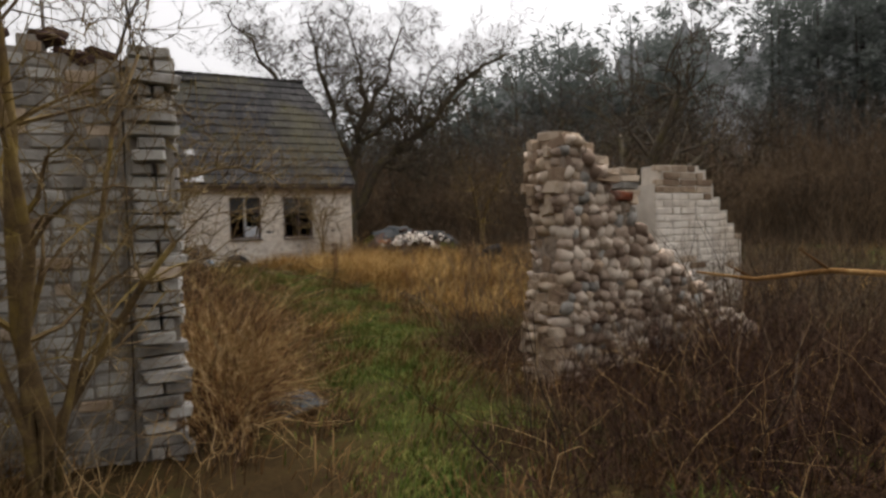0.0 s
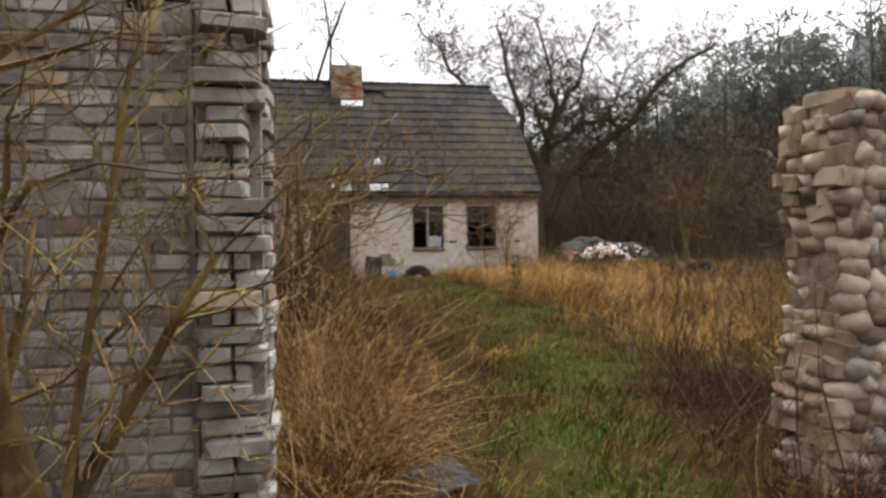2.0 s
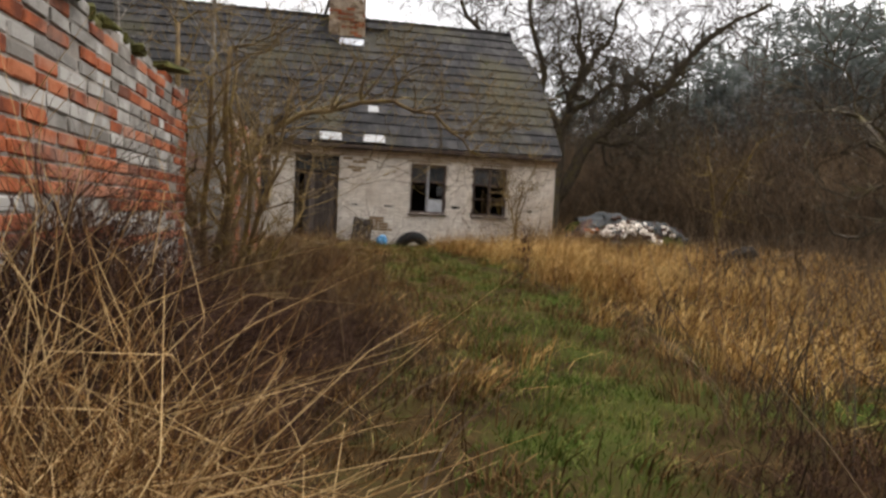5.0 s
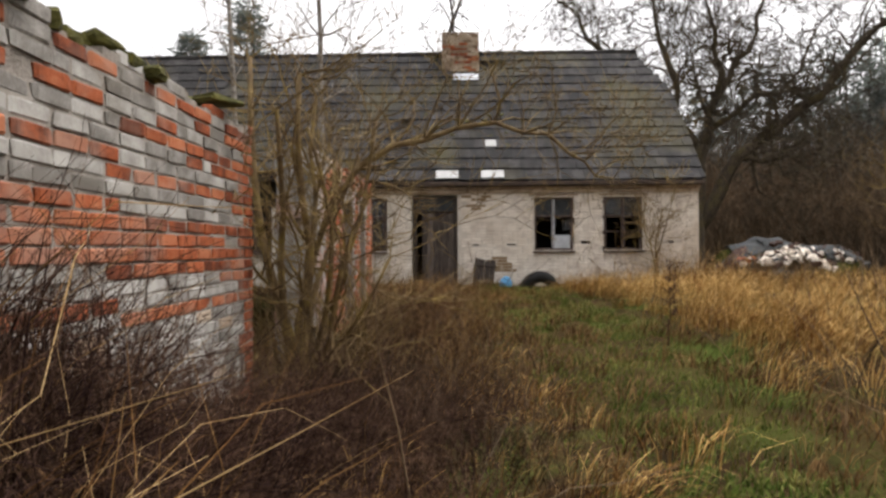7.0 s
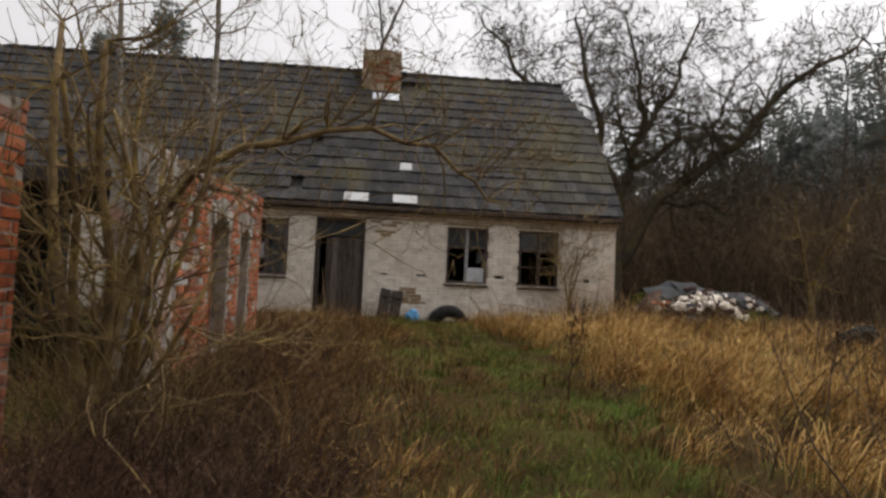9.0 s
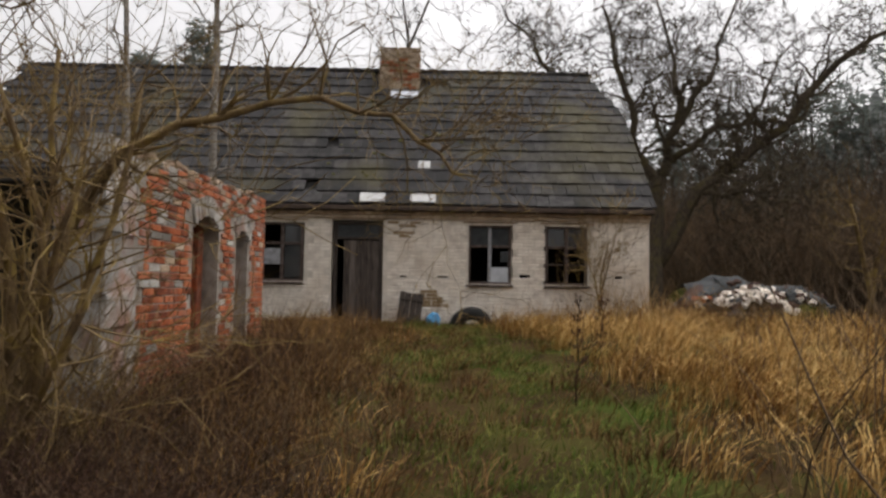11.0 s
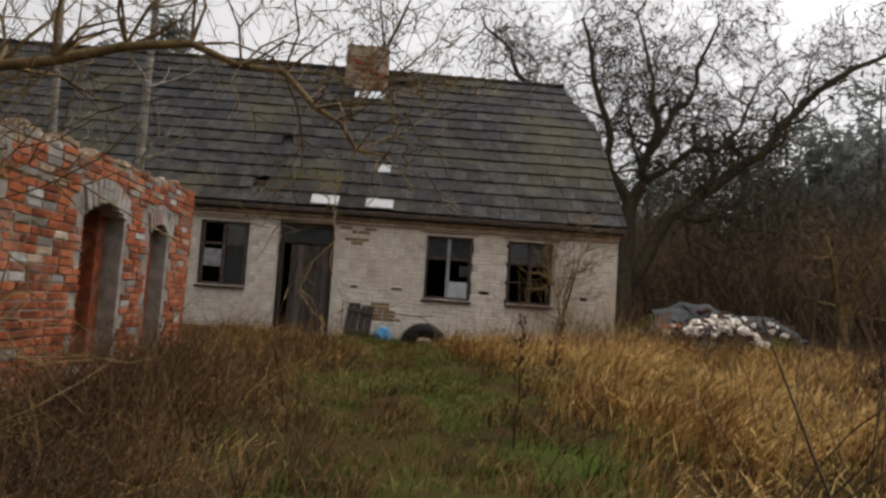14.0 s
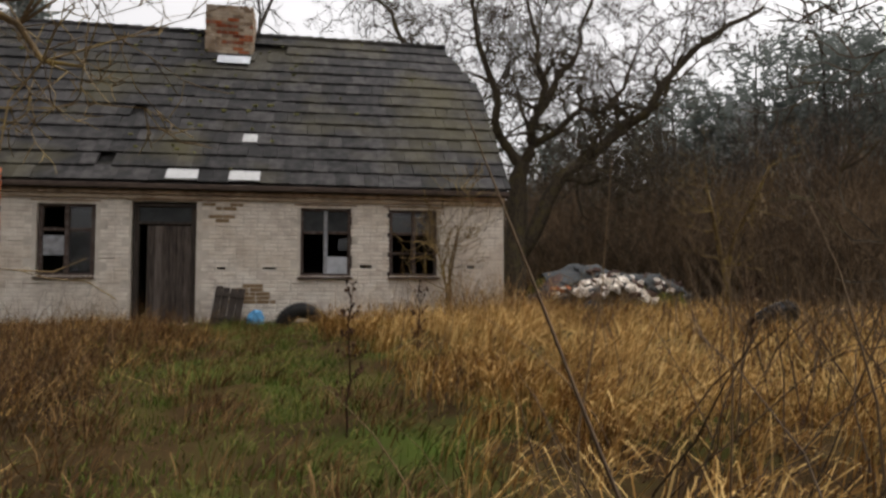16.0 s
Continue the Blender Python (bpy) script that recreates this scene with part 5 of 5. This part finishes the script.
def wood_edge():
    rnd = random.Random(50)
    conifer("spruce", (-11.5, 47, 0.2), 17, 1, 0.12, "tall spruce behind the house, grey-green needles paled for haze")
    conifer("spruce", (-16.5, 50, 0.2), 16, 2, 0.12, "tall spruce behind the house, grey-green needles paled for haze")
    for i in range(34):
        x = 19 + i * 1.3 + rnd.uniform(-1, 1)
        y = 54 - (x - 15) * 0.62 + rnd.uniform(-3, 7)
        conifer("pine", (x, y, 0.2), (4.0 + 0.33 * x) * rnd.uniform(0.75, 1.15), 100 + i, 0.36, "tall pine at the edge of the wood, needles greyed for mist")
    # leafless young trees between the thicket and the pines
    for i in range(22):
        x = 15 + i * 1.25 + rnd.uniform(-0.8, 0.8)
        y = 40 - (x - 15) * 0.72 + rnd.uniform(-2.5, 3)
        hgt = rnd.uniform(5.5, 8.5)
        small_tree("bare_tree", (x, y, 0.1), "slender leafless tree among the undergrowth", "tree", [((rnd.gauss(0, 0.1), 0, 1), hgt, 0.09)], BARK_DARK, 300 + i, depth=4, height=2.0, min_r=0.016, spread=0.6, bend=0.3, wander=0.08)
    # undergrowth of the wood, in three depths
    for k, (n, r, lo, hi) in enumerate(((5200, 0.02, 2.0, 5.5), (4200, 0.028, 3.0, 8.0), (3200, 0.035, 4, 10))):
        s = RNG.uniform(0, 1, n)
        x = 10.5 + s * 34 + RNG.normal(0, 1.0, n) + k * 1.5
        y = 33 - s * 27 + RNG.normal(0, 1.6, n) + k * 5.5 + np.where(s < 0.25, 2.5, 0)
        P = np.stack([x, y, level(x, y) - 0.1], 1)
        D = np.stack([RNG.normal(0, 0.3, n), RNG.normal(0, 0.3, n), np.ones(n)], 1)
        ob = stems("thicket", P, D, RNG.uniform(lo, hi, n), np.full(n, r), TWIG_RUST, droop=0.25, wob=0.2)
        tagged(ob, "dense rusty brown leafless thicket at the wood's edge", "thicket", kind="stuff")
        m = int(n * 1.3)
        j = RNG.integers(0, n, m)
        Q = P[j] + np.stack([RNG.normal(0, 0.5, m), RNG.normal(0, 0.5, m), RNG.uniform(0.3, 0.85, m) * hi * 0.7], 1)
        D = np.stack([RNG.normal(0, 0.8, m), RNG.normal(0, 0.8, m), RNG.uniform(0.1, 1, m)], 1)
        ob = stems("thicket_twigs", Q, D, RNG.uniform(0.6, 1.8, m), np.full(m, r * 0.6), TWIG_RUST, droop=0.3, wob=0.25, segs=3)
        tagged(ob, "fine bare twigs of the leafless thicket", "thicket", kind="stuff")
    # self-lit backdrop beyond the clearing, far woods' mist painted in, with a ragged skyline
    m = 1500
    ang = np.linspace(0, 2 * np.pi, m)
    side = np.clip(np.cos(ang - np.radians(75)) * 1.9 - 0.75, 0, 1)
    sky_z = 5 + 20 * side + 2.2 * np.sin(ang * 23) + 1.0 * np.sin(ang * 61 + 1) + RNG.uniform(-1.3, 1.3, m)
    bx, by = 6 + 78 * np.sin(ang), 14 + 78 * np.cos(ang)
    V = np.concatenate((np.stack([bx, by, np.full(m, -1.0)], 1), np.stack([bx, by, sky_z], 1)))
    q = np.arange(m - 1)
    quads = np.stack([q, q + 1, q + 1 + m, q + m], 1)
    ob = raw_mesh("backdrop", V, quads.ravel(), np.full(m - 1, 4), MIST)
    tagged(ob, "glowing backdrop strip with the mist of far woods painted in", "backdrop", kind="structure")
    # far wood closing the view all round
    n = 3400
    a = RNG.uniform(0, 2 * np.pi, n)
    rad = RNG.uniform(52, 75, n)
    x, y = 6 + rad * np.cos(a), 14 + rad * np.sin(a)
    P = np.stack([x, y, np.full(n, 0.0)], 1)
    D = np.stack([RNG.normal(0, 0.12, n), RNG.normal(0, 0.12, n), np.ones(n)], 1)
    ob = stems("far_wood", P, D, RNG.uniform(4, 8, n), np.full(n, 0.1), BARK_DARK, droop=0.1, wob=0.12)
    tagged(ob, "far bare wood round the clearing", "wood", kind="stuff")


wood_edge()

# ---- grass, weeds and brambles ----
PATHX = np.array([0.9, 1.5, 2.6, 3.6, 3.9, 3.6, 3.2])
PATHY = np.array([0.0, 2.5, 5.5, 9.0, 13.0, 17.0, 21.5])


def path_weight(x, y, wide=1.0):
    """1 on the trodden green way, 0 away from it."""
    c = np.interp(y, PATHY, PATHX)
    half = np.interp(y, [0, 5, 9, 14, 20], [0.45, 0.55, 0.95, 1.3, 1.6]) * wide
    ragged = 0.25 * np.sin(3.1 * y + 1.7 * x) + 0.15 * np.sin(7.3 * x)
    return np.clip(1.4 - np.abs(x - c + ragged) / half, 0, 1)


def outdoors(x, y):
    """Keeps plants out of walls and house."""
    ok = ~((x > HX0) & (x < HX1) & (y > HY0 - 0.02) & (y < HY1))
    ok &= ~((x < 0.48) & (y > 4.15) & (y < 4.65))
    ok &= ~((x < 0.16) & (x > -0.3) & (y > 4.6) & (y < 10.4))
    ok &= ~((x < 0.42) & (x > -0.4) & (y > 12.3) & (y < 18.2))
    return ok.astype(float)


def patches(x, y, s=1.0):
    return 0.5 + 0.25 * (np.sin(1.9 * s * x + 0.7 * y) + np.sin(2.3 * s * y - 1.1 * x + 1.0))


def tussocks(name, n, k, box, keep, lo, hi, wide, size, material, label, wind):
    """Clumps of k blades that fall outwards and with the wind of their spot."""
    C = scatter(n, *box, keep)
    n = len(C)
    s = RNG.uniform(0.5, 1.25, n)
    i = np.repeat(np.arange(n), (k * s).astype(int))
    off = RNG.normal(0, 1, (len(i), 2)) * (size * s[i])[:, None]
    x, y = C[i, 0] + off[:, 0], C[i, 1] + off[:, 1]
    ok = outdoors(x, y) > 0
    x, y, i, off = x[ok], y[ok], i[ok], off[ok]
    P = np.stack([x, y, level(x, y) - 0.02], 1)
    H = RNG.uniform(lo, hi, len(x)) * s[i]
    turn = 1.3 * np.sin(0.9 * C[:, 0] + 0.4 * C[:, 1]) + RNG.normal(0, 0.7, n)
    bias = np.stack([np.cos(turn), np.sin(turn) * 0.8 - 0.2], 1)[i] * wind + off / size * 0.35
    ob = blades(name, P, H, RNG.uniform(0.6, 1.3, len(x)) * wide, material, lean=0.75, bias=bias)
    tagged(ob, label, "grass", kind="stuff")


def grassland():
    n = 48000
    y = RNG.uniform(-1.5, 22.3, n)
    x = np.interp(y, PATHY, PATHX) + RNG.normal(0, 0.5, n) * np.interp(y, [0, 5, 9, 14, 20], [0.55, 0.65, 1.1, 1.5, 1.8])
    ok = (outdoors(x, y) > 0) & (RNG.uniform(0, 1, n) < 0.15 + 0.85 * patches(x, y, 2.1))
    x, y = x[ok], y[ok]
    P = np.stack([x, y, level(x, y) - 0.015], 1)
    n = len(P)
    ob = blades("green_grass", P, RNG.uniform(0.03, 0.12, n), RNG.uniform(0.006, 0.013, n), GRASS, lean=0.9)
    tagged(ob, "short green grass along the trodden path", "grass", kind="stuff")
    away = lambda x, y: x - np.interp(y, PATHY, PATHX)
    gold = lambda x, y: np.clip((away(x, y) - 0.9) / 0.7, 0, 1) * np.clip((y - 6.5) / 3, 0, 1) * (0.12 + 0.88 * patches(x, y, 1.5) ** 1.4) * ((np.hypot(x - 4.2, y - 8.6) > 0.9) & (np.hypot(x - 3.4, y - 7.6) > 0.9) & (np.hypot(x - 11.1, y - 17.7) > 0.8))
    tussocks("golden_grass", 1700, 58, (3, 14, 6, 23), gold, 0.28, 0.68, 0.01, 0.15, STRAW, "tall golden dead grass in bent tussocks", 0.9)
    tussocks("golden_grass", 260, 34, (-1, 4, 8, 21), lambda x, y: 1 - path_weight(x, y), 0.2, 0.45, 0.008, 0.12, STRAW, "golden dead grass tufts by the path", 0.8)
    tussocks("green_tussocks", 520, 44, (-0.5, 9, 0, 22), lambda x, y: 0.2 + 0.6 * path_weight(x, y, 1.6), 0.08, 0.26, 0.008, 0.1, GRASS, "green grass tufts among dead grass", 0.6)
    brown = lambda x, y: (1 - 0.5 * path_weight(x, y, 0.7)) * (0.3 + 0.7 * patches(x, y, 0.7)) * np.where(away(x, y) > 1.3, np.where(y > 9, 0.25, 1), 1)
    tussocks("brown_grass", 2600, 40, (-2, 11, -1.5, 22.5), brown, 0.1, 0.34, 0.009, 0.13, LITTER, "matted brown dead grass and weeds", 0.8)
    P = scatter(40000, -14, 40, -14, 50, lambda x, y: outdoors(x, y) * ((x < -2) | (x > 11) | (y < -1.5) | (y > 22.6)))
    n = len(P)
    ob = blades("rough_grass", P, RNG.uniform(0.2, 0.6, n), RNG.uniform(0.015, 0.03, n), LITTER, lean=1.0)
    tagged(ob, "rough dead grass around the clearing", "grass", kind="stuff")


grassland()


def thickets():
    def clump(name, n, cx, cy, sx, sy, lo, hi, r, material, label, droop, lean=(0, 0), wob=0.14, up=1.0, keep=None):
        x, y = RNG.normal(cx, sx, n), RNG.normal(cy, sy, n)
        ok = outdoors(x, y) > 0
        ok &= path_weight(x, y, 0.75) < 0.4
        off = np.abs(x - np.interp(y, [-0.5, 0.6, 1.5, 4.0, 5.0, 5.8, 6.85, 7.7, 8.7], [0.0, 0.5, 0.8, 1.57, 1.8, 2.05, 3.0, 3.4, 4.25]))
        ok &= off > np.where(y < 9, 0.75, 0)
        x, y, off = x[ok], y[ok], off[ok]
        n = len(x)
        P = np.stack([x, y, level(x, y) - 0.03], 1)
        D = np.stack([RNG.normal(lean[0], 0.4, n), RNG.normal(lean[1], 0.4, n), np.full(n, up)], 1)
        L = np.minimum(RNG.uniform(lo, hi, n), np.where(y < 9.6, 0.2 + 1.8 * np.maximum(off - 0.3, 0.1), 9))
        ob = stems(name, P, D, L, RNG.uniform(0.5, 1, n) * r, material, droop=droop, wob=wob)
        tagged(ob, label, "weeds", kind="stuff")

    clump("dry_canes", 1900, 0.8, 5.1, 0.2, 0.55, 0.6, 1.95, 0.005, CANE, "tall rusty dry canes against the broken pier", 0.8, (0.02, -0.05), wob=0.45)
    clump("dry_canes", 1500, 0.9, 5.15, 0.24, 0.55, 0.4, 1.35, 0.0032, CANE, "tangled fine dry stalks against the pier", 1.3, (0.05, -0.1), wob=0.5)
    clump("dead_stalks", 500, 0.7, 6.9, 0.25, 0.8, 0.4, 1.0, 0.004, BRAMBLE, "dark dead stalks along the brick wall", 0.9, (0.15, 0), wob=0.2)
    clump("brambles", 3200, 3.5, 2.3, 0.8, 0.8, 0.3, 0.95, 0.004, BRAMBLE, "dark tangled bare brambles beside the ruin", 1.3, (-0.1, 0), wob=0.3)
    clump("brambles", 2400, 5.2, 2.4, 1.0, 1.0, 0.5, 1.3, 0.005, BRAMBLE, "dark tangled bare brambles beside the ruin", 1.2, wob=0.3)
    clump("dry_canes", 350, 3.6, 2.4, 0.9, 0.8, 0.5, 1.1, 0.004, CANE, "pale dry stalks among the brambles", 0.9, wob=0.25)
    clump("brambles", 1300, 4.3, 6.2, 0.6, 1.0, 0.3, 0.7, 0.004, BRAMBLE, "low dark brambles by the path", 1.3, wob=0.3)
    clump("brambles", 3600, 0.7, 7.9, 0.32, 1.3, 0.3, 0.85, 0.0045, BRAMBLE, "dark brambles at the foot of the wall", 1.3, wob=0.3)
    clump("dry_canes", 70, 0.9, 7.4, 0.3, 1.0, 0.5, 1.1, 0.004, CANE, "pale dry stalks at the foot of the wall", 0.6, wob=0.2)
    clump("elder_shoots", 420, 0.45, 11.0, 0.3, 0.4, 0.7, 2.3, 0.006, BARK_LICHEN, "fine bare shoots of the elder bush", 0.35, wob=0.24)
    clump("brambles", 1400, 1.3, 10.8, 0.6, 0.9, 0.3, 0.9, 0.004, TWIG, "bare twigs round the elder bush", 1.0, wob=0.3)
    clump("brambles", 2600, 0.5, 7.3, 0.3, 0.8, 0.5, 1.2, 0.005, BRAMBLE, "dark brambles heaped against the wall", 1.1, wob=0.3)
    clump("brambles", 3000, 1.3, 9.9, 0.55, 0.8, 0.3, 0.75, 0.0045, BRAMBLE, "dark low brambles beside the elder", 1.3, wob=0.3)
    clump("brambles", 1600, 0.9, 13.2, 0.35, 1.2, 0.5, 1.1, 0.005, BRAMBLE, "dark brambles before the arched wall", 1.0, wob=0.3)
    clump("brambles", 2200, 0.75, 9.2, 0.35, 0.6, 0.4, 1.05, 0.005, BRAMBLE, "dark brambles at the end of the wall", 1.2, wob=0.3)
    clump("brambles", 1200, 0.85, 5.2, 0.22, 0.6, 0.3, 0.9, 0.005, BRAMBLE, "dark dead stalks among the dry canes", 1.1, wob=0.35)
    clump("dead_weeds", 1800, 1.2, 13.6, 0.55, 1.8, 0.4, 1.05, 0.006, LITTER, "brown dead weeds before the arched wall", 0.7, wob=0.25)
    clump("dead_weeds", 1200, 1.6, 18.6, 1.2, 1.5, 0.3, 0.7, 0.007, LITTER, "brown dead weeds before the house", 0.8, wob=0.25)
    clump("wall_twigs", 420, -1.15, 3.75, 0.4, 0.2, 0.9, 2.6, 0.004, BARK_LICHEN, "thin bare shoots before the gable wall", 0.3, wob=0.26)
    clump("brambles", 900, 1.3, 14.5, 0.6, 1.7, 0.3, 0.7, 0.006, TWIG, "dry weeds before the arched wall", 0.8)
    clump("dry_canes", 500, 7.4, 21.0, 0.9, 0.5, 0.5, 1.3, 0.011, CANE, "dry reeds at the corner of the house", 0.8)
    clump("dry_canes", 500, 9.6, 21.6, 1.3, 0.7, 0.4, 1.1, 0.011, TWIG, "dry weeds before the rubble heap", 0.9)
    clump("dry_canes", 260, -0.6, 2.6, 0.5, 0.6, 0.3, 0.9, 0.004, CANE, "dry grass stalks round the elder", 0.9)
    clump("dry_canes", 350, 6.0, 11.5, 1.6, 2.5, 0.5, 1.0, 0.004, BRAMBLE, "dark dry weed stalks in the grass", 0.5)
    clump("brambles", 2600, 8.5, 5.5, 2.6, 3.0, 0.6, 1.7, 0.009, TWIG_RUST, "brown bare thicket beyond the stone ruin", 0.7)
    clump("brambles", 2200, 13.0, 12.0, 2.6, 4.0, 0.7, 2.0, 0.012, TWIG_RUST, "brown bare thicket at the edge of the yard", 0.6)


thickets()


def fallen_branch():
    t = thing("fallen_branch", (3.3, 1.8, z_at(3.3, 1.8)), "pale broken branch caught on top of the brambles", "branch")
    sh = Shape()
    sh.tube([(3.02, 2.2, 0.97), (3.2, 1.95, 0.93), (3.4, 1.65, 0.98), (3.62, 1.3, 0.95), (3.75, 1.0, 0.7), (3.8, 0.9, z_at(3.8, 0.9))], [0.006, 0.012, 0.015, 0.018, 0.02, 0.022], 6)
    sh.tube([(3.2, 1.95, 0.93), (3.13, 2.1, 1.02)], [0.009, 0.003], 5)
    sh.tube([(3.4, 1.65, 0.98), (3.33, 1.78, 1.1)], [0.01, 0.003], 5)
    under(sh.obj("limb", CANE, smooth=True), t)


fallen_branch()


def dock_stalk(at, tall, seed):
    """A dead dock: a crooked stem with short side stalks of seed clusters."""
    rnd = random.Random(seed)
    x, y = at
    z = z_at(x, y)
    t = thing("dock_stalk", (x, y, z), "dark dead dock stalk standing in the grass", "weed", "dead docks")
    stem, seeds = Shape(), Shape()
    pts = [Vector((x + rnd.gauss(0, 0.012), y + rnd.gauss(0, 0.012), z - 0.03 + tall * i / 7)) for i in range(8)]
    stem.tube(pts, [0.009 - 0.0008 * i for i in range(8)], 5)
    for i in range(2, 8):
        for k in range(3):
            d = Vector((rnd.gauss(0, 0.6), rnd.gauss(0, 0.6), 0.9)).normalized()
            q = pts[i] + d * rnd.uniform(0.08, 0.2)
            stem.tube([pts[i], q], [0.004, 0.002], 3)
            for m in range(6):
                c = pts[i].lerp(q, rnd.uniform(0.3, 1.1)) + Vector([rnd.gauss(0, 0.01) for _ in range(3)])
                w = rnd.uniform(0.008, 0.018)
                seeds.box(c, (w, w, w * 1.4), ch=0.005, jit=0.003)
    under(stem.obj("stem", BRAMBLE), t)
    tagged(under(seeds.obj("seed_head", BRAMBLE), t), kind="stuff")


for k, (at, tall) in enumerate((((4.45, 13.4), 1.0), ((5.3, 15.8), 0.85), ((8.9, 15.2), 0.9))):
    dock_stalk(at, tall, 60 + k)


def felt_scrap():
    s, m = Shape(), 8
    v2, f2 = [], []
    for lay in (0.012, 0.0):
        for i in range(m + 1):
            for j in range(m + 1):
                px, py = -0.3 + 0.6 * i / m, -0.22 + 0.44 * j / m
                v2.append((px, py, lay + 0.04 * math.sin(px * 7) * math.cos(py * 6) + 0.02 * math.sin(py * 15)))
    o = (m + 1) ** 2
    for i in range(m):
        for j in range(m):
            q = i * (m + 1) + j
            f2.append((q, q + m + 1, q + m + 2, q + 1))
            f2.append((o + q, o + q + 1, o + q + m + 2, o + q + m + 1))
    s.add(v2, f2)
    ob = s.obj("felt_scrap", FELT)
    ob.matrix_world = pose(1.25, 4.9, z_at(1.25, 4.9) + 0.05, 4, -3, 20)
    tagged(ob, "wet dark scrap of roofing felt in the grass", "scrap")


felt_scrap()
